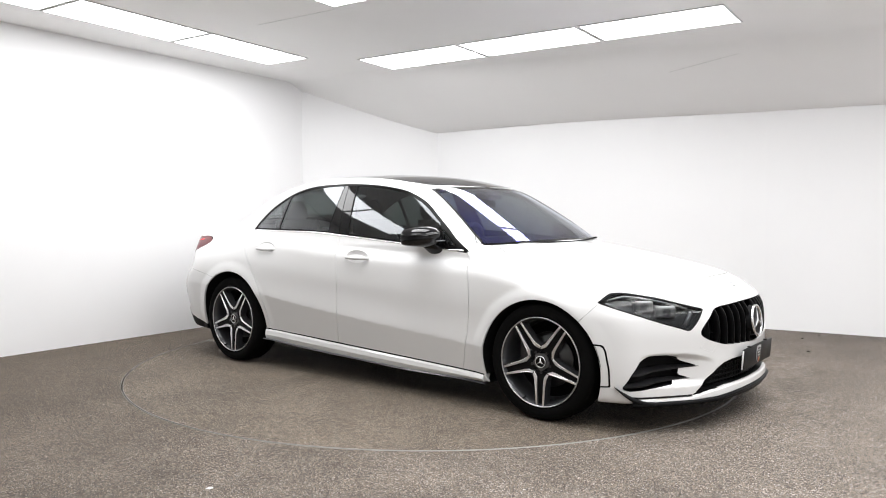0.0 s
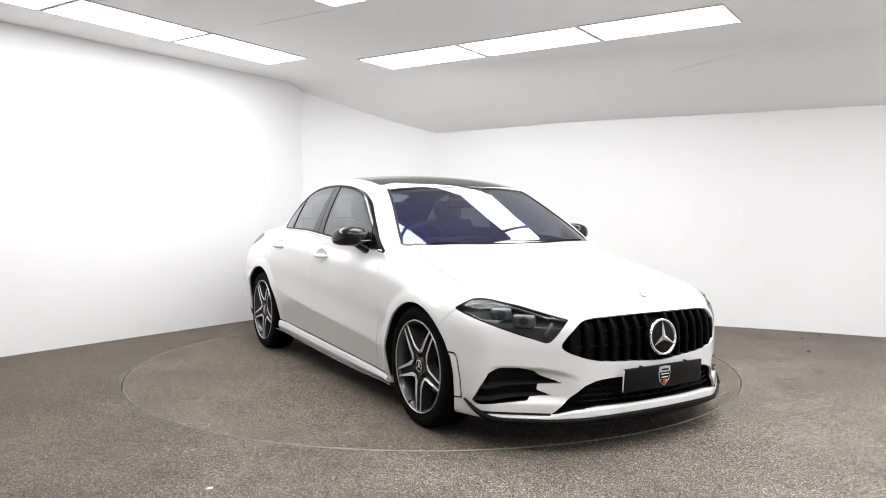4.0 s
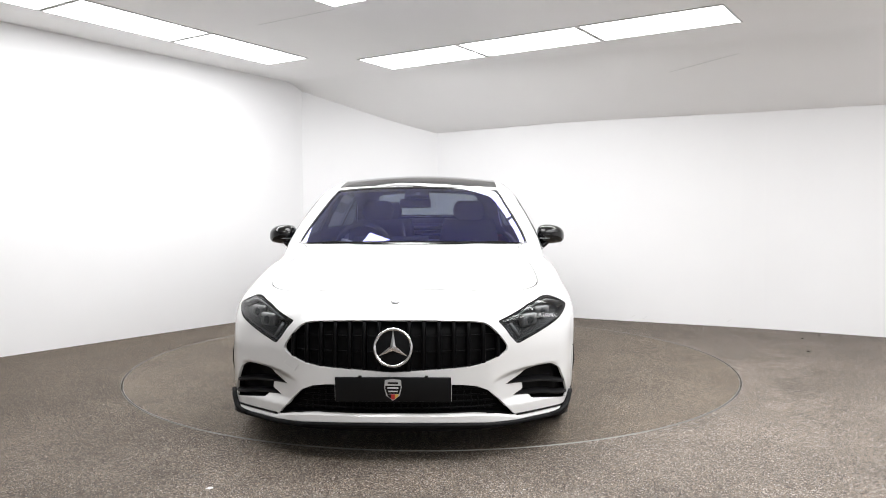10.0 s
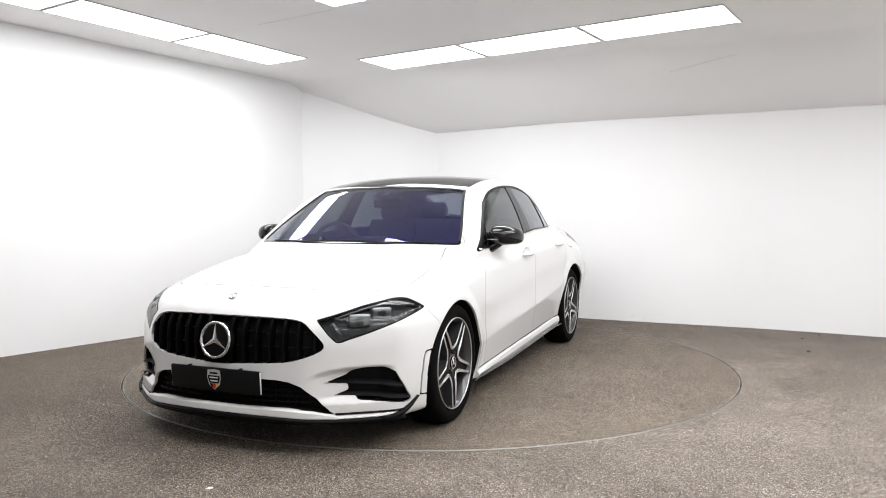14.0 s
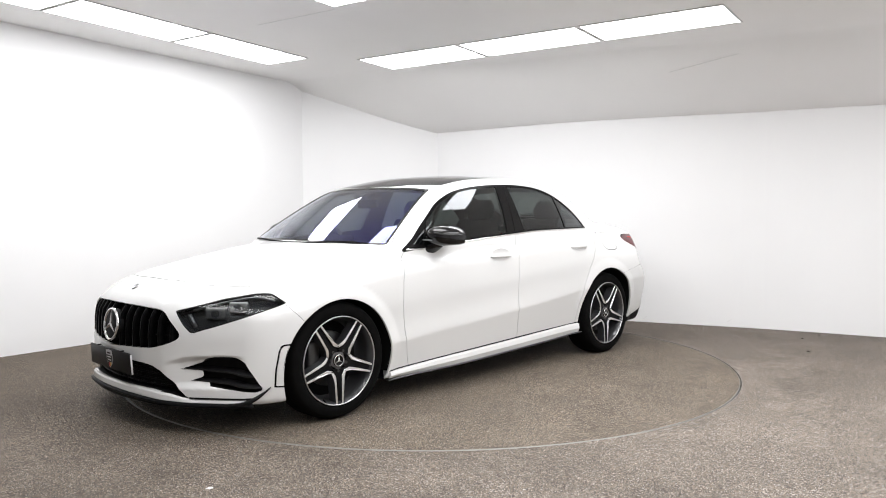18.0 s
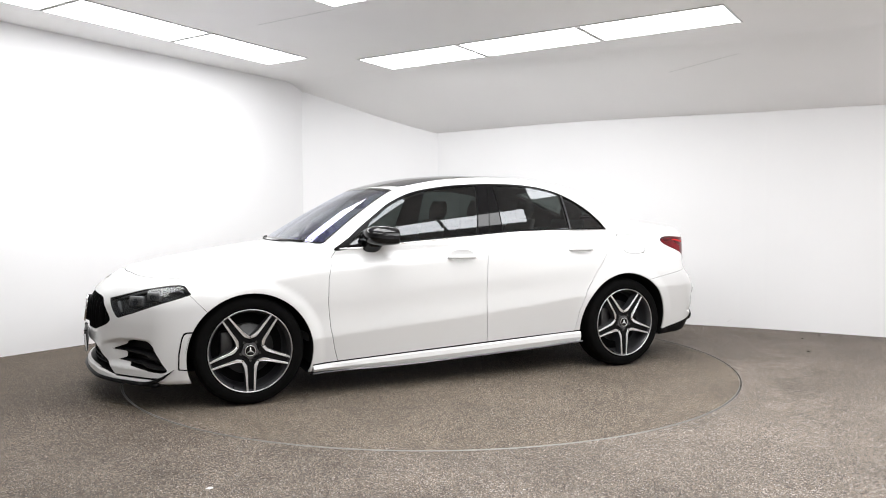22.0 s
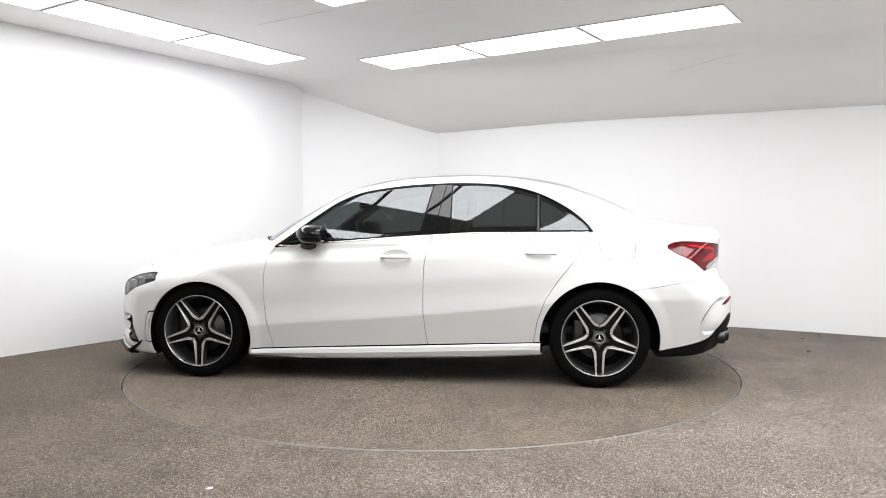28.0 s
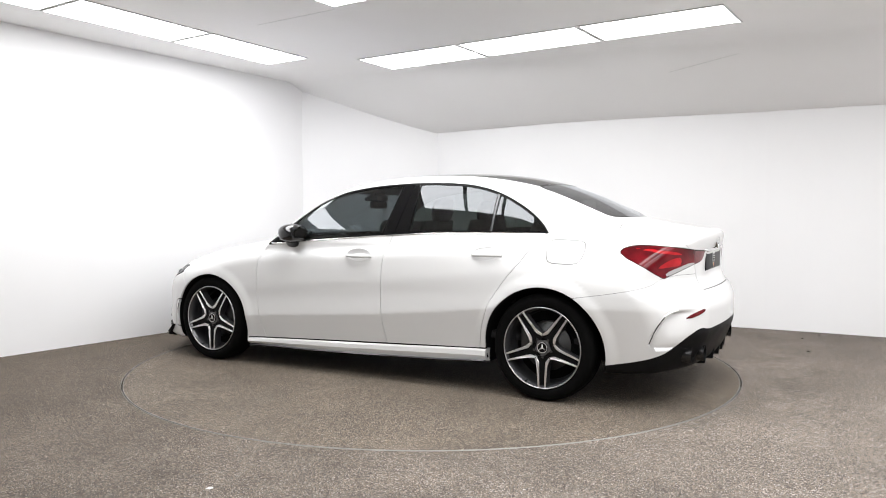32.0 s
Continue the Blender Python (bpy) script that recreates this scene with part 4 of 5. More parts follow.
def build_wheel(parent, x, y, out, label):
    """out: +1 for the left side, -1 for the right. Its face looks along +y before turning."""
    m = Matrix.Translation((x + CAR_AT[0], y + CAR_AT[1], .325)) @ pose(0, 0, 0, 0, 0, 0 if out > 0 else 180)
    if "wheel" in WHEEL:
        return copy_wheel(parent, m, label)
    # rim barrel is the wheel itself
    barrel = [(.150, -.10), (.222, -.095), (.228, -.02), (.232, .027), (.2392, .033), (.2405, .0425), (.2465, .044), (.2475, .040), (.2425, .034), (.238, -.09), (.244, -.12)]
    w = part("wheel", lathe(barrel, 96), GREY_ALLOY, parent, label, m)
    part("rim_lip", lathe([(.2405, .0425), (.2425, .0462), (.2458, .0462), (.2475, .0425)], 96), RIM_EDGE, w, "bright machined rim edge")
    tyre = [(.246, .034), (.252, .041), (.262, .0445), (.278, .0465), (.292, .0455), (.3, .042), (.303, .0415), (.312, .034), (.320, .016), (.3245, -.012), (.3255, -.055), (.3245, -.11), (.320, -.138),
            (.312, -.156), (.295, -.167), (.275, -.168), (.255, -.158), (.246, -.145)]
    ty = part("tyre", lathe(tyre, 120), RUBBER, w, "black low-profile tyre")
    tread = []
    for k in range(4):
        r, yy = .3262, -.012 - .029 * k
        tread.append(lathe([(r, yy), (r + .0004, yy - .002), (r + .0004, yy - .018), (r, yy - .02)], 120))
    part("tread_rib", merged(*tread), RUBBER, ty)
    loop = spoke_edge()
    for k in range(5):
        turn = Matrix.Rotation(radians(72 * k), 4, "Y")
        trough = [(-.0185, -.242), (.0185, -.242), (.026, -.10), (.032, -.05), (-.032, -.05), (-.026, -.10)]
        part("spoke", moved(prism(trough, -.022, .0215, "y"), turn), TROUGH, w, "black trough of a forked spoke", smooth=False)
        bm = edge_body(loop, -.026, .0345, 0)
        bmesh.ops.transform(bm, matrix=turn, verts=bm.verts)
        arm = part("spoke_frame", bm, GREY_ALLOY, w, "dark grey flank of the forked spokes", smooth=False)
        bm = edge_body(loop, .0338, .0368, .0009)
        bmesh.ops.transform(bm, matrix=turn, verts=bm.verts)
        part("machined_edge", bm, SATIN_SILVER, arm, "bright machined alloy edge", smooth=False)
        a = radians(72 * k + 36 - 90)
        part("edge_dimple", moved(lathe([(.0005, .0278), (.0035, .0276), (.0042, .0265)], 12), Matrix.Translation((.0768 * math.cos(a), .0015, .0768 * math.sin(a)))), TROUGH, arm)
    part("hub", lathe([(0.001, .010), (.060, .010), (.072, .006), (.074, -.02)], 48), TROUGH, w, "black hub recess")
    collar = [(r * math.cos(a), r * math.sin(a)) for r, a in [(.0465 + .004 * math.cos(5 * radians(6 * j) + math.pi / 2), radians(6 * j)) for j in range(60)]]
    part("hub_collar", prism(collar, .004, .0235, "y"), HUB_GREY, w, "grey scalloped hub collar", smooth=False)
    cap = part("hub_cap", lathe([(.001, .0295), (.020, .0298), (.0245, .031), (.0285, .0325), (.0325, .031), (.034, .026), (.034, .015)], 48), GLOSS_BLACK, w, "dark hub cap with a pale three-armed mark")
    part("cap_ring", lathe([(.0285, .0318), (.0295, .0335), (.0315, .0335), (.0325, .0318)], 48), SATIN_SILVER, cap)
    part("cap_mark", star_mark(.0265, .0055, .0318, .0345, 0), SATIN_SILVER, cap)
    for k in range(5):
        a = radians(72 * k - 90)
        part("wheel_bolt", moved(prism([(.0085 * math.cos(radians(60 * j)), .0085 * math.sin(radians(60 * j))) for j in range(6)], .0, .026, "y"), Matrix.Translation((.0585 * math.cos(a), 0, .0585 * math.sin(a)))), DISC_STEEL, w, "steel wheel bolt", smooth=False)
    part("brake_disc", lathe([(.07, -.055), (.085, -.055), (.088, -.060), (.150, -.060), (.153, -.064), (.153, -.082), (.150, -.086), (.088, -.086)], 72), DISC_STEEL, w, "grey steel brake disc")
    part("back_plate", lathe([(.001, -.045), (.068, -.045), (.070, -.06), (.22, -.098), (.226, -.11)], 48), MATT_BLACK, w)
    cal = bevel_box(.075, .07, .17, .012, 2, Matrix.Translation((.128, -.055, .03)))
    part("brake_caliper", cal, DISC_STEEL, w, "grey brake caliper")
    part("valve", tube([(.10, .02, -.205), (.104, .045, -.212)], .004), MATT_BLACK, w)
    WHEEL["wheel"] = w
    return w


WHEEL = {}


def copy_wheel(parent, m, label):
    w = copy_thing(WHEEL["wheel"], m)
    w.parent = parent
    return tagged(w, label)


def star_mark(r, w, lo, hi, turn, axis="y"):
    """Three tapered arms in one piece."""
    pts = []
    for k in range(3):
        a = radians(90 + 120 * k + turn)
        b = a + radians(60)
        pts += [(r * math.cos(a), r * math.sin(a)), (w * math.cos(b), w * math.sin(b))]
    n = len(pts)
    v = [(x, lo, z) for x, z in pts] + [(x, hi - .0015, z) for x, z in pts] + [(0, hi + (hi - lo) * .4, 0)]
    f = [(i, (i + 1) % n, n + (i + 1) % n, n + i) for i in range(n)] + [(n + i, n + (i + 1) % n, 2 * n) for i in range(n)]
    return v, f


def pair(net, names, name, material, car, label="", **k):
    """The same panel on both sides of the car."""
    v, t = net.pick(*names)
    a = skin(name, v, t, material, car, label, **k)
    b = skin(name, *mirrored(v, t), material, car, label, **k)
    return a, b


def whole(net, names, name, material, car, label="", **k):
    return skin(name, *both_halves(*net.pick(*names)), material, car, label, **k)


def surface_at(y, z, front=True, x0=2.6):
    """Where the nose (or tail) lies at a height and distance from the middle."""
    lo, hi = (1.2, 2.6) if front else (-1.2, -2.6)
    for _ in range(30):
        m = (lo + hi) / 2
        if float(field(np.array([m]), np.array([y]), np.array([z]))[0]) < 0:
            lo = m
        else:
            hi = m
    return lo


def side_at(x, z):
    """Half-width of the body at a place along it and a height."""
    lo, hi = .2, 1.2
    for _ in range(30):
        m = (lo + hi) / 2
        if float(field(np.array([x]), np.array([m]), np.array([z]))[0]) < 0:
            lo = m
        else:
            hi = m
    return lo


def nose_strip(heights, outs, ys, level=.24):
    """A strip along the nose: rings of (out, z) profiles following the bumper's plan."""
    rings = []
    for y in ys:
        x = surface_at(y, level)
        x2 = surface_at(min(abs(y) + .01, .9) * (1 if y >= 0 else -1), level)
        d = Vector((x2 - x, .01 if y >= 0 else -.01, 0)).normalized()
        n = Vector((d.y, -d.x, 0)) if y >= 0 else Vector((-d.y, d.x, 0))
        rings.append([Vector((x, y, z)) + n * o for o, z in zip(outs, heights(abs(y)) if callable(heights) else heights)])
    return loft(rings)


def build_car():
    car = new("car")
    tagged(car, "white saloon car with black roof, tinted windows and black mirrors", "car")
    net = cut_body()
    # painted panels
    whole(net, ["bonnet"], "bonnet", PAINT, car, "broad white bonnet with two soft ridges")
    pair(net, ["front_wing"], "front_wing", PAINT, car)
    fd = pair(net, ["front_door"], "front_door", PAINT, car)
    rd = pair(net, ["rear_door"], "rear_door", PAINT, car)
    whole(net, ["body"], "body_side", PAINT, car, "white roof rails and rear quarters")
    skin("fuel_flap", *net.pick("fuel_flap"), PAINT, car, "flush white fuel flap")
    skin("panel_seam", *net.pick("flap_groove"), DARK_GAP, car, inset=.004, flange=0)
    skin("quarter_panel", *mirrored(*net.pick("fuel_flap", "flap_groove")), PAINT, car, flange=0)
    whole(net, ["boot_lid"], "boot_lid", PAINT, car, "white boot lid with a lip along its edge")
    fb = whole(net, ["front_bumper"], "front_bumper", PAINT, car, "white front bumper with wide black openings")
    whole(net, ["rear_bumper"], "rear_bumper", PAINT, car)
    pair(net, ["sill"], "sill", SATIN_BLACK, car, "dark sill behind the side skirt", inset=.004)
    whole(net, ["underside"], "underside", MATT_BLACK, car, "black underside", flange=0)
    whole(net, ["diffuser"], "diffuser", SATIN_BLACK, car, "black plastic diffuser under the rear bumper")
    for nm, kind, deep in (("groove", "panel_gap", .007), ("fine_groove", "panel_seam", .0022)):
        for v, t in islands(*net.pick(nm)):
            skin(kind, v, t, DARK_GAP, car, inset=deep, flange=0)
            skin(kind, *mirrored(v, t), DARK_GAP, car, inset=deep, flange=0)
    # glass
    pair(net, ["window_trim"], "pillar_cover", GLOSS_BLACK, car, "gloss black cover of the door pillar")
    pair(net, ["rear_pillar"], "pillar_cover", GLOSS_BLACK, car, "gloss black cover of the door pillar")
    pair(net, ["window_seal"], "window_seal", SEAL, car, "black rubber seal round the side windows", inset=.001, flange=.006)
    pair(net, ["screen_seal"], "screen_seal", SEAL_GREY, car, "dark grey rubber strip along the windscreen pillar", inset=-.001, flange=.006)
    pair(net, ["window_bar"], "window_bar", GREY_ALLOY, car, inset=-.002, flange=.006)
    strip = []
    for x in np.linspace(.80, -1.305, 60):
        z = float(tab(np.array([x]), DLO_LOW)[0])
        y = side_at(x, z)
        strip.append([(x, y - .006, z - .006), (x, y + .0030, z - .0052), (x, y + .0050, z - .0010), (x, y + .0030, z + .0036), (x, y - .006, z + .005)])
    for s in (1, -1):
        part("belt_strip", loft([[(x, y * s, z) for x, y, z in r] for r in strip]), BRIGHT_TRIM, car, "slim bright strip under the side windows", CAR_AT)
    for nm, lab in (("front_window", "tinted front side window"), ("rear_window", "dark tinted rear side window"), ("quarter_window", "dark tinted quarter window"), ("sail_window", "small fixed corner window")):
        pair(net, [nm], nm, PANE, car, lab, inset=.004, flange=.004)
    whole(net, ["screen_border", "rear_border"], "screen_border", GLOSS_BLACK, car, "black border round the front and rear screens", inset=.002)
    whole(net, ["windscreen"], "windscreen", SCREEN, car, "windscreen with a blue sheen", inset=.003, flange=.004)
    whole(net, ["rear_screen"], "rear_screen", REAR_PANE, car, "dark tinted rear screen", inset=.003, flange=.004)
    whole(net, ["roof_panel"], "roof_panel", ROOF_GLASS, car, "glossy black glass roof", inset=.001)
    # dark lining of the cabin, seen through the glass
    names = ["body", "roof_panel", "window_trim", "front_door", "rear_door", "boot_lid", "front_wing", "screen_border", "screen_seal", "window_seal", "rear_pillar", "rear_border", "groove", "window_bar", "bonnet"]
    v, t = both_halves(*net.pick(*names))
    c = v[t].mean(1)
    keep = (c[:, 2] > .50) & (c[:, 0] < .98) & (c[:, 0] > -1.72)
    skin("cabin_lining", v, t[keep], TRIM_CLOTH, car, "dark grey roof lining and door trim", inset=.022, flange=0)
    for ax, az, r in ARCHES:
        for s in (1, -1):
            prof = [(r + .004, s * .86 + 0), (r + .012, s * .80), (r + .012, s * .60), (.05, s * .585)]
            vv, ff = [], []
            n = 40
            for i in range(n + 1):
                a = radians(-14 + 208 * i / n)
                for rr, yy in prof:
                    yb = yy
                    if abs(yy) > .84:
                        yb = s * (float(half_width(np.array([ax + r * math.cos(a)]), np.array([max(az + r * math.sin(a), .2)]))[0]) - .012)
                    vv.append((ax + rr * math.cos(a), yb, az + rr * math.sin(a)))
            for i in range(n):
                for k in range(3):
                    ff.append((i * 4 + k, i * 4 + k + 1, (i + 1) * 4 + k + 1, (i + 1) * 4 + k))
            part("arch_liner", (vv, ff), MATT_BLACK, car, "black wheel-arch liner", CAR_AT)
    build_nose(net, car, fb)
    build_lamps(net, car)
    build_sills(car)
    build_mirrors(car)
    build_handles(car, fd, rd)
    build_tail(net, car)
    for x, y, s, lab in ((FRONT_AXLE, .840, 1, ""), (FRONT_AXLE, -.840, -1, ""), (REAR_AXLE, .834, 1, ""), (REAR_AXLE, -.834, -1, "")):
        build_wheel(car, x, y, s, "alloy wheel with five forked dark grey and silver spokes")
    build_cabin(car)
    return car


def build_nose(net, car, bumper):
    v, t = both_halves(*net.pick("grille_hole"))
    grille = recess("grille", v, t, .055, (-1, 0, 0), SATIN_BLACK, car, "black grille with upright bars")
    edge = smooth_line(GRILLE + [(-y, z) for y, z in GRILLE[::-1] if y > 0], 4)
    o = np.array(edge)
    for k in range(-7, 8):
        y = k * .068
        hit = []
        for (a, b), (c, d) in zip(o, np.roll(o, -1, 0)):
            if (a - y) * (c - y) < 0:
                hit.append(b + (d - b) * (y - a) / (c - a))
        if len(hit) < 2:
            continue
        lo, hi = min(hit) - .003, max(hit) + .003
        rings = []
        for i in range(9):
            z = lo + (hi - lo) * i / 8
            x = surface_at(y, z)
            rings.append([(x - .05, y - .010, z), (x - .014, y - .0095, z), (x - .008, y - .006, z), (x - .008, y + .006, z), (x - .014, y + .0095, z), (x - .05, y + .010, z)])
        part("grille_bar", loft(rings), GRILLE_BLACK, grille, "upright satin black bar")
    for z in (.505, .575):
        pts = [(surface_at(y, z) - .042, y, z) for y in np.linspace(-.47, .47, 25)]
        part("grille_rail", tube(pts, .004, 6), SATIN_BLACK, grille)
    # round emblem
    e = Matrix.Translation((surface_at(0, .533) + .004 + CAR_AT[0], CAR_AT[1], .533)) @ Matrix.Rotation(radians(-7), 4, "Y") @ Matrix.Rotation(radians(-90), 4, "Z")
    em = part("grille_emblem", lathe([(.001, .004), (.070, .004), (.080, .000), (.086, -.03)], 64), SATIN_BLACK, car, "round black emblem with a bright ring and three arms", e)
    part("ring", lathe([(.0755, .003), (.078, .0085), (.084, .0105), (.0885, .0075), (.0895, .0)], 72), CHROME, em, "bright ring")
    part("arms", star_mark(.0785, .0135, .003, .011, 0), CHROME, em, "three bright tapered arms", smooth=False)
    # bonnet badge
    bx = surface_at(0, .729)
    bn = Vector(slope(np.array([[bx, 0.0, .729]]))[0])
    b = Matrix.Translation((bx + .0025 + CAR_AT[0], CAR_AT[1], .731)) @ Vector((0, 1, 0)).rotation_difference(bn).to_matrix().to_4x4()
    bd = part("bonnet_badge", lathe([(.001, .0018), (.018, .0018), (.0195, .0034), (.0225, .0034), (.0245, -.006)], 40), RIM_EDGE, car, "small round grey badge", b)
    part("badge_arms", star_mark(.017, .005, .0015, .003, 0), CHROME, bd, smooth=False)
    # lower intake
    v, t = both_halves(*net.pick("intake_hole"))
    intake = recess("lower_intake", v, t, .07, (-1, 0, 0), SATIN_BLACK, car, "wide black lower intake")
    for z in (.245, .272, .300, .328):
        half = .47 - max(0, z - .25) * .9
        pts = [(surface_at(y, z) - .04, y, z) for y in np.linspace(-half, half, 21)]
        part("mesh_bar", tube(pts, .0045, 6), SATIN_BLACK, intake)
    for k in range(-14, 15):
        y = k * .032
        zt = .352 - max(0, abs(y) - .33) * .9
        part("mesh_rib", tube([(surface_at(y, .24) - .042, y, .232), (surface_at(y, zt) - .042, y, zt)], .003, 5), SATIN_BLACK, intake)
    # side vents with two fins
    v, t = net.pick("vent_hole")
    for s in (1, -1):
        q = (v, t) if s > 0 else mirrored(v, t)
        vent = recess("side_vent", *q, .05, (-.85, -.5 * s, 0), SATIN_BLACK, car, "black corner vent with two pointed fins")
        for tip, end, h in (((.516, .340), (.815, .305), .012), ((.552, .279), (.832, .245), .011)):
            rings = []
            for i in range(15):
                u = i / 14
                y = tip[0] + (end[0] - tip[0]) * u
                z = tip[1] + (end[1] - tip[1]) * u + .004 * math.sin(math.pi * u)
                x = surface_at(y, z)
                g = h * min(1, .15 + u * 2.2)
                rings.append([(x + .002 - .05, s * y, z - g), (x + .004 - .003 * u, s * y, z - g * .4), (x + .005 - .003 * u, s * y, z + g * .3), (x - .05, s * y, z + g)])
            hard(part("vent_fin", loft(rings), FIN_BLACK, vent, "pointed black fin"), 25)
    # slot before the wheel
    for s in (1, -1):
        for nm, mt, lab in (("slot_edge", SATIN_BLACK, ""), ("slot_panel", PAINT, "")):
            v, t = net.pick(nm)
            skin("wheel_slot" if nm == "slot_edge" else "slot_panel", *((v, t) if s > 0 else mirrored(v, t)), mt, car, lab, inset=.008 if nm == "slot_edge" else 0)
    # splitter: a black blade under the bumper with turned-up ends
    ys = list(np.linspace(-.815, .815, 81))
    lift = lambda a: float(np.interp(a, [0, .365, .473, .53, .57, .8], [.226, .221, .210, .195, .187, .187]))
    foot = lambda a: .164 + .022 * max(0, 1 - (a / .56) ** 2)
    lip = nose_strip(lambda a: [lift(a) + .002, lift(a), lift(a) - .008, foot(a) + .007, foot(a), foot(a)], [-.03, .000, .007, .009, .004, -.03], list(np.linspace(-.80, .80, 81)))
    hard(part("front_lip", lip, PAINT, car, "white lip along the foot of the bumper", CAR_AT), 28)
    blade = nose_strip(lambda a: [foot(a) + .005, foot(a) - .015, foot(a) - .015, foot(a) - .002, foot(a) + .005], [-.05, -.02, .018, .023, .004], ys)
    part("undertray", nose_strip(lambda a: [foot(a) - .006, foot(a) - .008, .150, .138], [-.03, .008, .004, -.04], ys), SATIN_BLACK, car, "black tray under the splitter", CAR_AT)
    part("splitter", blade, SATIN_BLACK, car, "thin gloss black splitter under the bumper", CAR_AT)
    line = nose_strip(lambda a: [.188, .187, .196, .198], [-.03, .0035, .0035, -.03], [y for y in np.linspace(.565, .815, 22)], .20)
    for s in (1, -1):
        part("lip_line", ([(x, y * s, z) for x, y, z in line[0]], line[1]), GLOSS_BLACK, car, "thin black line above the lip", CAR_AT)
        # canard at the corner
        rings = []
        for i in range(9):
            u = i / 8
            x = 1.96 - .175 * u
            z = .160 + .085 * u ** 1.8
            y = side_at(x, .22) - .004
            wd = .0125 * (1.05 - u ** 3)
            rings.append([(x, s * y, z - wd), (x + .012, s * (y + .022), z - wd * .8), (x + .012, s * (y + .025), z + wd * .6), (x, s * y, z + wd)])
        part("canard", loft(rings), SATIN_BLACK, car, "black turned-up winglet at the bumper's corner", CAR_AT)
    # plate with a dealer's shield
    xp = surface_at(0, .345) + .012
    pm = Matrix.Translation((xp + CAR_AT[0], CAR_AT[1], .345)) @ Matrix.Rotation(radians(4), 4, "Y")
    plate = part("front_plate", bevel_box(.014, .524, .113, .004, 2), PLATE_GREY, car, "plain dark number-plate panel with a small shield", pm)
    shield_on(plate, .0075, 1)
    for y in (-.2623, .2623):
        part("plate_end", bevel_box(.009, .0012, .105, .0003, 1, Matrix.Translation((0, y, 0))), WHITE_MARK, plate, "pale cut end of the plate")
    for y in (-.15, .15):
        part("plate_clip", bevel_box(.02, .014, .006, .001, 1, Matrix.Translation((-.002, y, .058))), MATT_BLACK, plate)
    # square cover of the towing eye
    sq = [(-.525, .437), (-.521, .442), (-.505, .465), (-.499, .468), (-.446, .449), (-.441, .443), (-.461, .413), (-.467, .410), (-.519, .431)]
    loop = [(surface_at(y, z) + .0004, y, z) for y, z in sq + sq[:1]]
    part("tow_eye_cover", tube(loop, .0009, 5), SEAM, car, "fine square seam of the towing-eye cover", CAR_AT)


def shield_on(plate, x, way):
    """A small shield: pale top, two lines of unreadable print, stripes below."""
    def piece(nm, out, lo, hi, mt, lab=""):
        v, f = prism(out, lo, hi, "x")
        return part(nm, ([(p[0] * way, p[1], p[2]) for p in v], f), mt, sh, lab, smooth=False)
    out = [(-.036, .046), (0, .050), (.036, .046), (.039, .010), (.030, -.026), (.0, -.049), (-.030, -.026), (-.039, .010)]
    v, f = prism(out, x - .001, x + .002, "x")
    sh = part("shield", ([(p[0] * way, p[1], p[2]) for p in v], f), GREY_MARK, plate, "small grey shield badge", smooth=False)
    piece("dark_field", [(-.0345, .020), (.0345, .020), (.0345, .006), (.027, -.018), (-.027, -.018), (-.0345, .006)], x + .002, x + .0026, PLATE_GREY)
    for z, w, h, mt in ((.032, .046, .009, PLATE_GREY), (.010, .05, .006, WHITE_MARK), (-.006, .042, .006, WHITE_MARK)):
        piece("print_bar", [(-w / 2, z - h / 2), (w / 2, z - h / 2), (w / 2, z + h / 2), (-w / 2, z + h / 2)], x + .0026, x + .003, mt)
    piece("stripe", [(-.0255, -.0195), (-.009, -.0195), (-.009, -.040), (-.0235, -.029)], x + .002, x + .0026, PLATE_GREY)
    piece("stripe", [(-.009, -.0195), (.009, -.0195), (.009, -.040), (0, -.046), (-.009, -.040)], x + .002, x + .0026, RED_MARK)
    piece("stripe", [(.009, -.0195), (.0255, -.0195), (.0235, -.029), (.009, -.040)], x + .002, x + .0026, YELLOW_MARK)


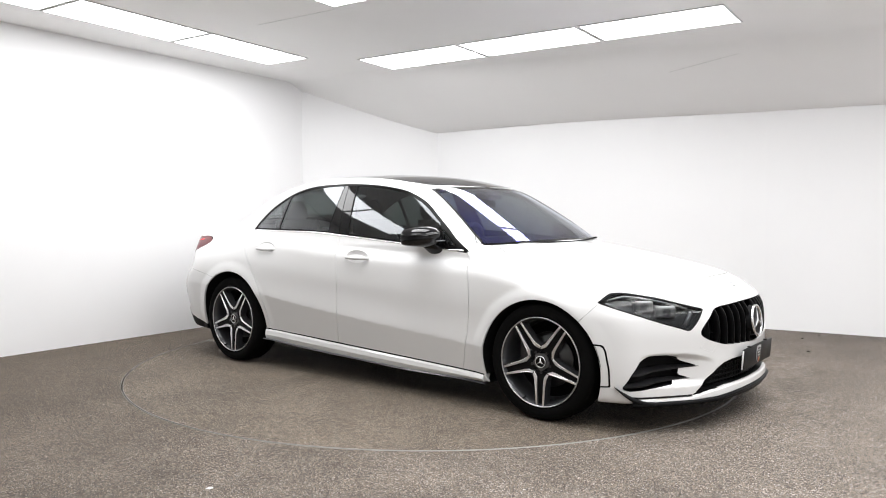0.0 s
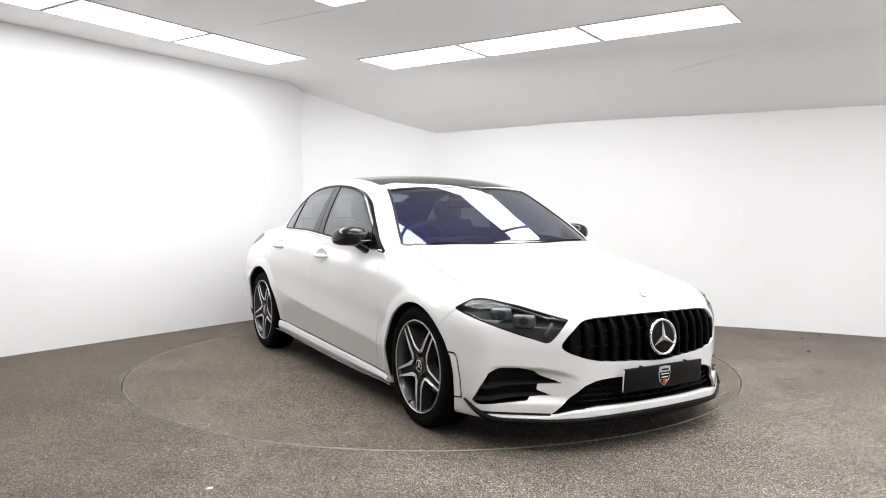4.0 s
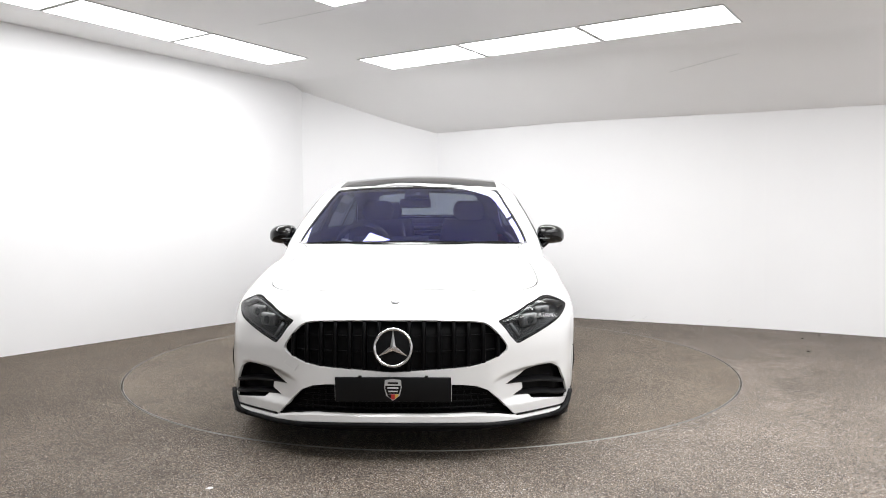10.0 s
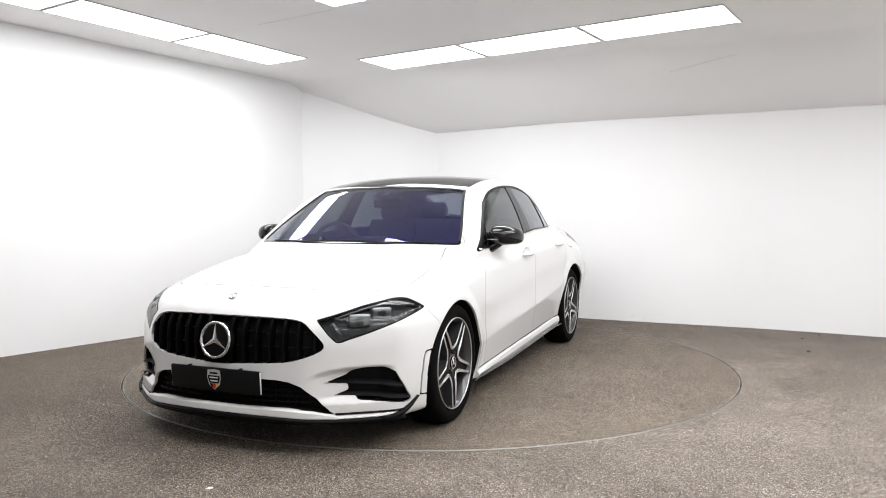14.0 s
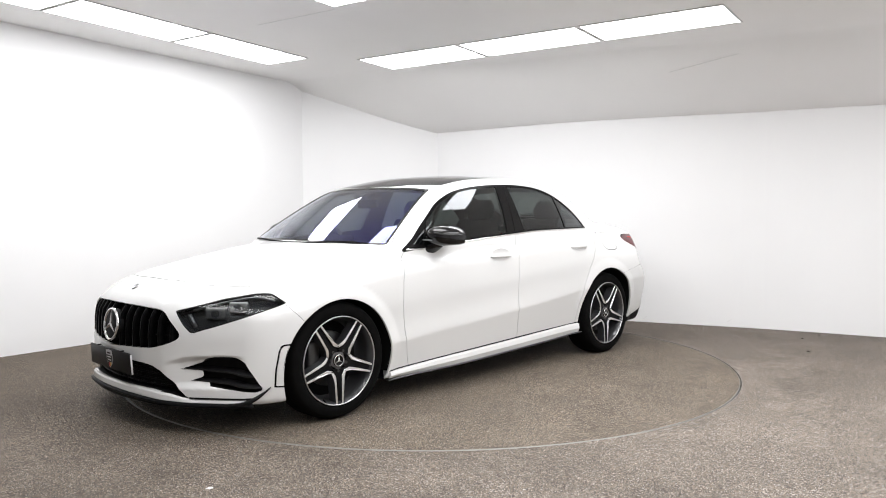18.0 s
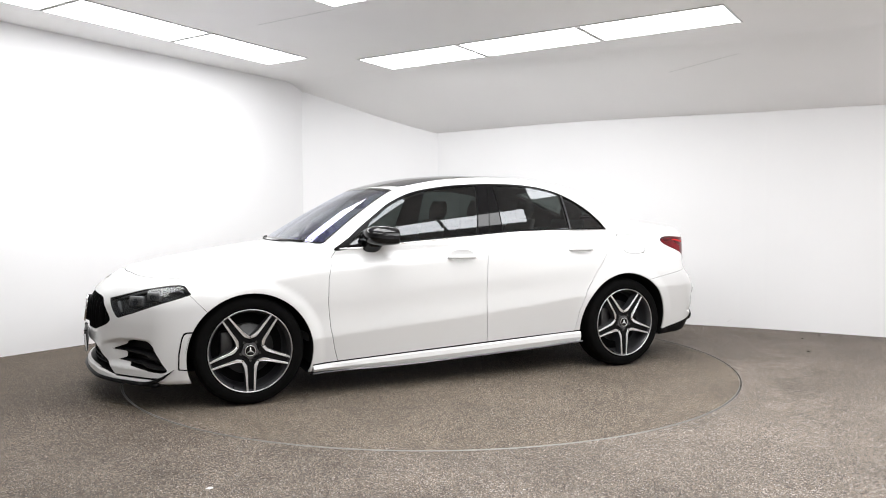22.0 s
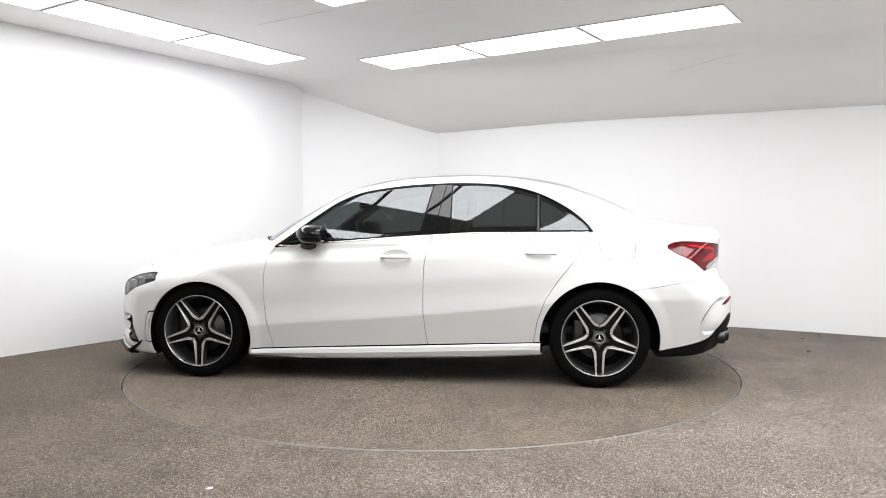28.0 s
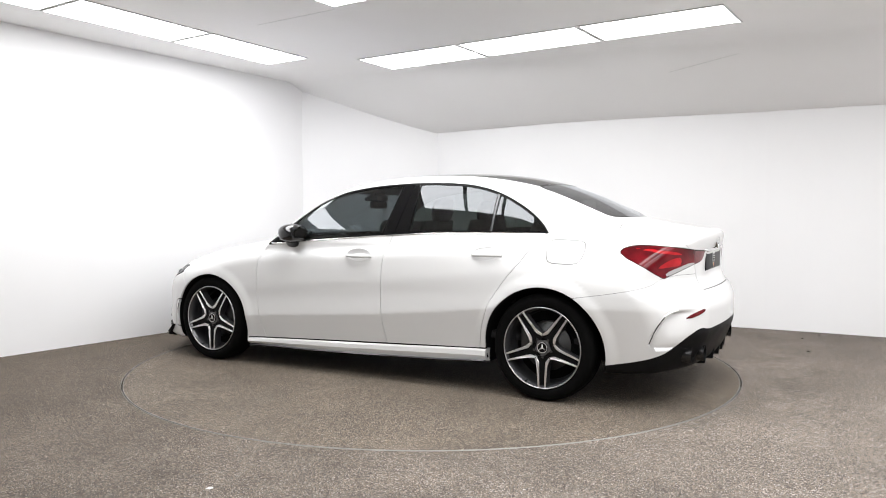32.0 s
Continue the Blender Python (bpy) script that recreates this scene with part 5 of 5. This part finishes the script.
def build_lamps(net, car):
    v, t = net.pick("lamp_lens")
    ve, te = net.pick("lamp_edge")
    for s in (1, -1):
        flip = (lambda a, b: (a, b)) if s > 0 else mirrored
        lamp = skin("headlight", *flip(v, t), LAMP_DARK, car, "dark headlight with silver projectors under a clear lens", inset=.045, flange=0)
        lens = skin("lens", *flip(v, t), LENS, lamp, "clear plastic lens", inset=.001, flange=0, at=(0, 0, 0))
        lens.visible_shadow = False
        # inner wall joining lens and housing
        n = slope(v)
        e = open_edges(t)
        k = len(e)
        i = np.arange(k)
        a = np.concatenate([v[e[:, 0]], v[e[:, 1]], v[e[:, 1]] - n[e[:, 1]] * .046, v[e[:, 0]] - n[e[:, 0]] * .046])
        a[:, 1] *= s
        part("lamp_wall", (a, np.stack([i, k + i, 2 * k + i, 3 * k + i], 1)), LAMP_DARK, lamp)

        def spot(c, z, depth):
            """A place behind the lens, at c = x - y."""
            y = .5
            for _ in range(40):
                f = float(field(np.array([c + y]), np.array([y]), np.array([z]))[0])
                y -= f * .6
            return Vector((c + y, y, z)) + Vector((-.7, -.7, 0)) * depth
        # two projectors in stepped bezels
        for c, z, w, h in ((1.335, .622, .054, .037), (1.175, .650, .050, .034)):
            p = spot(c, z, .026)
            m = Matrix.Translation((p.x, p.y * s, p.z)) @ pose(0, 0, 0, 0, 0, 42 * s)
            box = part("projector", bevel_box(.03, w * 2, h * 1.7, .012, 3), LAMP_SILVER, lamp, "silver projector bezel", m)
            part("projector_glass", moved(lathe([(.001, .012), (.012, .010), (.020, .004), (.024, -.004)], 28), Matrix.Translation((.014, 0, 0)) @ Matrix.Rotation(radians(-90), 4, "Z")), LENS, box, "round glass projector")
        # running light along the upper edge
        line = [spot(c, z, .010) for c, z in ((1.50, .636), (1.40, .656), (1.28, .676), (1.15, .692), (1.05, .698), (.98, .690), (.92, .680))]
        part("running_light", tube([(p.x, p.y * s, p.z) for p in line], .0055, 8), LAMP_SILVER, lamp, "pale running-light strip")
        line = [spot(c, z, .016) for c, z in ((1.475, .556), (1.50, .585), (1.525, .615))]
        part("reflector_bar", tube([(p.x, p.y * s, p.z) for p in line], .010, 8), LAMP_SILVER, lamp, "silver inner reflector")
        skin("lamp_seal", *flip(ve, te), MATT_BLACK, car, inset=.003, flange=.02)


def build_sills(car):
    for s in (1, -1):
        rings, blade = [], []
        for i in range(41):
            u = i / 40
            x = .985 - 1.965 * u
            zt = float(tab(np.array([x]), [(1.0, .2005), (.825, .2095), (-.235, .2505), (-1.05, .2845)])[0])
            zb = float(tab(np.array([x]), [(1.0, .150), (.5, .146), (-.2, .163), (-.98, .192)])[0])
            y = float(half_width(np.array([x]), np.array([zt]))[0])
            o = .012
            flare = .022 * max(0, (u - .84) / .16) ** 1.5
            rings.append([(x, s * (y - .06), zt), (x, s * (y + .004), zt), (x, s * (y + o), zt - .010), (x, s * (y + o + .004), zt - (zt - zb) * .45), (x, s * (y + .002), zb + .014), (x, s * (y - .05), zb + .010)])
            flare -= .02 * max(0, 1 - u * 9)
            blade.append([(x, s * (y - .04), zb + .012), (x, s * (y + .012 + flare), zb + .015 + flare * .6), (x, s * (y + .016 + flare), zb + .009 + flare * .6), (x, s * (y - .04), zb)])
        hard(part("side_skirt", loft(rings), PAINT, car, "white side skirt", CAR_AT), 25)
        hard(part("skirt_blade", loft(blade), GREY_ALLOY, car, "dark blade along the skirt's lower edge", CAR_AT), 25)


def build_mirrors(car):
    for s in (1, -1):
        n = 24
        rings = []
        # from the foot's side outwards along y
        for u, cx, cz, rx, rz in ((0, .562, .988, .040, .028), (.03, .557, .988, .078, .049), (.10, .552, .990, .098, .060), (.28, .546, .993, .109, .064), (.5, .536, .993, .112, .063), (.7, .522, .991, .107, .057),
                                  (.85, .506, .986, .090, .049), (.95, .492, .982, .063, .035), (1, .482, .980, .022, .015)):
            y = .811 + .184 * u
            ring = []
            for k in range(n):
                a = 2 * math.pi * k / n
                ca, sa = math.cos(a), math.sin(a)
                q = (abs(ca) ** 2.6 + abs(sa) ** 2.6) ** (-1 / 2.6)
                x = cx + rx * ca * q
                x = max(x, .458 + .002 * ca)
                ring.append((x, s * y, cz + rz * sa * q))
            rings.append(ring)
        mir = hard(part("door_mirror", loft(rings), MIRROR_BLACK, car, "gloss black door mirror", CAR_AT), 50)
        foot = []
        for u in range(7):
            t = u / 6
            y = .800 + .085 * t
            z = .900 + .055 * t ** 1.2
            w = .070 - .014 * t
            h = .030 - .004 * t
            foot.append([(.588 - .02 * t + w * math.cos(2 * math.pi * k / 14) * (1 if math.cos(2 * math.pi * k / 14) > 0 else .8), s * y, z + h * math.sin(2 * math.pi * k / 14)) for k in range(14)])
        part("foot", loft(foot), GLOSS_BLACK, mir, "black mirror foot")
        gl = [(.822 + .15 * (.5 + .5 * math.cos(2 * math.pi * k / 20)), .994 + .036 * math.sin(2 * math.pi * k / 20)) for k in range(20)]
        part("mirror_glass", ([(.4535, s * y, z) for y, z in gl], [tuple(range(20))]), CHROME, mir, "mirror glass", smooth=False)
        line = [(.659 - .02 * t - .13 * t ** 3, s * (.815 + .172 * t), .969 - .002 * t) for t in np.linspace(0, 1, 12)]
        part("turn_signal", tube(line, .004, 6), LAMP_SILVER, mir, "slim turn-signal strip")


def build_handles(car, front, rear):
    for door, x0, z0 in ((front, -.026, .842), (rear, -.983, .872)):
        for s, ob in zip((1, -1), door):
            y = float(half_width(np.array([x0]), np.array([z0]))[0])
            # shallow dish behind the grip
            dish = []
            for r in (1.0, .8, .5, .1):
                dish.append([(x0 + .098 * r * math.cos(a), s * (float(half_width(np.array([x0 + .098 * r * math.cos(a)]), np.array([z0 + .010 + .042 * r * math.sin(a)]))[0]) + .0012 - .013 * (1 - r * r)), z0 + .010 + .042 * r * math.sin(a)) for a in np.linspace(0, 2 * math.pi, 33)[:-1]])
            part("handle_dish", loft(dish, True, False), PAINT, ob)
            grip = []
            for i in range(13):
                u = -1 + i / 6
                x = x0 + .104 * u
                yy = y + .030 * (1 - abs(u) ** 3.2) + .002
                h = .0125 * (1 - .35 * u * u)
                grip.append([(x, s * (yy - .010), z0 - h), (x, s * (yy + .004), z0 - h * .7), (x, s * (yy + .006), z0 + h * .2), (x, s * (yy + .001), z0 + h), (x, s * (yy - .010), z0 + h)])
            part("door_handle", loft(grip), PAINT, ob, "white pull handle")


def build_tail(net, car):
    for s in (1, -1):
        flip = (lambda a, b: (a, b)) if s > 0 else mirrored
        lamp = skin("tail_lamp", *flip(*net.pick("tail_lamp")), LAMP_RED, car, "wide dark red tail lamp with brighter bars", inset=-.001)
        skin("light_streak", *flip(*net.pick("tail_streak")), LAMP_RED_LIT, lamp, "thin brighter red streak", inset=-.0015, at=(0, 0, 0))
        skin("light_bar", *flip(*net.pick("tail_bar")), LAMP_RED_LIT, lamp, "brighter red bar", inset=-.0015, at=(0, 0, 0))
        skin("reversing_light", *flip(*net.pick("tail_clear")), LAMP_CLEAR, lamp, "clear white strip", inset=-.0015, at=(0, 0, 0))
    xr = surface_at(0, .955, False)
    em = part("rear_emblem", lathe([(.001, .003), (.036, .003), (.040, -.01)], 48), GLOSS_BLACK, car, "round dark rear emblem", Matrix.Translation((xr + .002 + CAR_AT[0], CAR_AT[1], .952)) @ Matrix.Rotation(radians(90), 4, "Z"))
    part("ring", lathe([(.036, .002), (.038, .006), (.042, .006), (.044, .001)], 48), CHROME, em)
    part("arms", star_mark(.037, .007, .002, .006, 0), CHROME, em, smooth=False)
    xq = min(surface_at(0, .82, False), surface_at(.26, .82, False)) - .012
    plate = part("rear_plate", bevel_box(.006, .524, .113, .002, 2), PLATE_GREY, car, "plain dark rear plate panel", Matrix.Translation((xq + .008 + CAR_AT[0], CAR_AT[1], .835)))
    shield_on(plate, .0035, -1)
    part("plate_light_bar", bevel_box(.03, .60, .02, .006, 2), CHROME, car, "bright bar above the rear plate", (xq + .004 + CAR_AT[0], CAR_AT[1], .905))
    for s in (1, -1):
        # reflector and air outlet of the bumper's corner
        scoop = [(-1.985, .806, .392), (-2.018, .811, .467), (-2.045, .812, .512), (-2.070, .797, .549), (-2.097, .764, .570), (-2.126, .725, .580)]
        scoop = smooth_line(scoop, 4, False)
        part("outlet_edge", tube([(x + .004, y * s, z) for x, y, z in scoop], .0065, 8), PAINT, car, "rounded edge of the bumper's air outlet", CAR_AT)
        # thin black line over the lower part of the outlet's edge
        part("outlet_line", tube([(x + .001, (y + .0045) * s, z) for x, y, z in scoop[:int(len(scoop) * .62)]], .0028, 6), SATIN_BLACK, car, "narrow black line along the air outlet's edge", CAR_AT)
        rings = []
        for i in range(11):
            u = i / 10
            y, z, h = .672 - .130 * u, .533 + .040 * u, .011 * min(1, .25 + 3 * u, .25 + 6 * (1 - u))
            x = [surface_at(y, z + q, False) for q in (-h, 0, h)]
            rings.append([(x[0] + .008, y * s, z - h), (x[0] - .0035, y * s, z - h * .9), (x[1] - .005, y * s, z), (x[2] - .0035, y * s, z + h * .9), (x[2] + .008, y * s, z + h)])
        part("rear_reflector", loft(rings), LAMP_RED, car, "slim red reflector", CAR_AT, smooth=False)
        for k in (0, 1):
            y = .50 + .115 * k
            x = surface_at(y, .33, False)
            part("exhaust_tip", moved(lathe([(.034, .05), (.036, -.035), (.043, -.040), (.046, -.034), (.046, .06)], 36), Matrix.Translation((x + .045, s * y, .312)) @ Matrix.Rotation(radians(90), 4, "Z")), STEEL_PIPE, car, "round dark exhaust tip", CAR_AT)
            part("exhaust_inner", moved(lathe([(.001, .03), (.033, .03)], 24), Matrix.Translation((x + .045, s * y, .312)) @ Matrix.Rotation(radians(90), 4, "Z")), DARK_GAP, car, at=CAR_AT)
    for y in (-.36, -.18, 0, .18, .36):
        x = surface_at(y, .30, False)
        fin = [(x + .012, .225), (x + .14, .215), (x + .14, .34), (x - .003, .36)]
        part("diffuser_fin", prism(fin, y - .007, y + .007, "y"), SATIN_BLACK, car, "upright black fin", CAR_AT, smooth=False)


def soft_block(rings, name, material, parent, label=""):
    return part(name, loft(rings), material, parent, label, CAR_AT)


def build_cabin(car):
    part("cabin_floor", bevel_box(2.6, 1.5, .05, .01, 1, Matrix.Translation((-.3, 0, .36))), TRIM_CLOTH, car, at=CAR_AT)
    rings = []
    for y in np.linspace(-.70, .70, 15):
        a = abs(y)
        rings.append([(1.03 - .36 * a * a, y, .60), (1.03 - .36 * a * a, y, .905), (.90 - .3 * a * a, y, .925), (.72 - .1 * a * a, y, .915), (.62, y, .88), (.60, y, .80), (.66, y, .60)])
    soft_block(rings, "dashboard", DASH, car, "dark dashboard")
    part("centre_screen", bevel_box(.02, .50, .11, .004, 1, Matrix.Translation((.625, -.16, .925))), GLOSS_BLACK, car, "wide black dashboard screen", CAR_AT)

    def seat(x, y, front):
        w = .25 if front else .27
        back = []
        for u in np.linspace(0, 1, 9):
            z = .55 + .53 * u
            cx = x - .25 - .17 * u
            ww = w * (1 - .22 * u ** 3)
            d = .07 * (1 - .35 * u)
            back.append([(cx + d * math.cos(q), y + ww * math.copysign(abs(math.sin(q)) ** .6, math.sin(q)), z) for q in np.linspace(0, 2 * math.pi, 17)[:-1]])
        sb = soft_block(back, "seat_back", SEAT_HIDE, car, "black seat back")
        head = []
        for u in np.linspace(0, 1, 7):
            z = 1.07 + .160 * u
            k = math.sin(math.pi * (.16 + .68 * u)) ** .5
            head.append([(x - .435 - .03 * u + .05 * k * math.cos(q), y + .125 * k * math.copysign(abs(math.sin(q)) ** .6, math.sin(q)), z) for q in np.linspace(0, 2 * math.pi, 17)[:-1]])
        part("headrest", loft(head), SEAT_HIDE, sb, "black headrest")
        part("seat_cushion", bevel_box(.52, w * 2, .16, .05, 3, Matrix.Translation((x, y, .52))), SEAT_HIDE, car, "black seat cushion", CAR_AT)
    for y in (-.36, .36):
        seat(.05, y, True)
        seat(-.78, y, False)
    part("parcel_shelf", bevel_box(.42, .84, .03, .01, 1, Matrix.Translation((-1.40, 0, .99))), TRIM_CLOTH, car, at=CAR_AT)
    # right-hand drive
    m = Matrix.Translation((.47 + CAR_AT[0], -.36 + CAR_AT[1], .90)) @ Matrix.Rotation(radians(-68), 4, "Y")
    wheel = [(.175 * math.cos(a), .180 * math.sin(a), 0) for a in np.linspace(0, 2 * math.pi, 41)]
    st = part("steering_wheel", tube(wheel, .016, 10), SEAT_HIDE, car, "black steering wheel", m)
    part("boss", bevel_box(.13, .15, .05, .02, 2), DASH, st)
    for a in (0, 110, 250):
        part("arm", bevel_box(.12, .035, .02, .006, 1, Matrix.Rotation(radians(a + 180), 4, "Z") @ Matrix.Translation((.11, 0, 0))), SATIN_SILVER, st)
    mm = part("interior_mirror", bevel_box(.03, .215, .062, .014, 3), MATT_BLACK, car, "black rear-view mirror", (.40 + CAR_AT[0], -.012 + CAR_AT[1], 1.199))
    part("mirror_stem", tube([(.03, 0, .03), (.06, 0, .075)], .012), MATT_BLACK, mm)
    ch = part("camera_housing", bevel_box(.11, .165, .028, .008, 2, Matrix.Rotation(radians(24), 4, "Y")), MATT_BLACK, car, "black camera housing behind the windscreen", (.425 + CAR_AT[0], CAR_AT[1], 1.262))
    part("camera_window", bevel_box(.045, .05, .004, .001, 1, Matrix.Translation((.035, 0, .004)) @ Matrix.Rotation(radians(24), 4, "Y")), LAMP_SILVER, ch, "small pale camera window")
    part("sensor_box", bevel_box(.10, .16, .045, .012, 2), MATT_BLACK, car, "black sensor housing behind the windscreen", (.40 + CAR_AT[0], CAR_AT[1], 1.252))
    # wipers lying at the foot of the screen
    for y0, y1, dx in ((-.55, .08, 0), (.02, .58, .02)):
        pts = []
        for u in np.linspace(0, 1, 9):
            y = y0 + (y1 - y0) * u
            x = 1.062 - .34 * y * y + .012
            pts.append((x + .004, y, float(roof_height(np.array([x]), np.array([abs(y)]))[0]) + .007))
        part("wiper", tube(pts, .006, 6), MATT_BLACK, car, "black wiper blade", CAR_AT)


CAR = build_car()


def motions():
    turn = [(float(t), pose(0, 0, 0, 0, 0, TURN_START + TURN_RATE * t)) for t in range(33)]
    walk(CAR, turn)
    walk(TURNTABLE, turn)


motions()
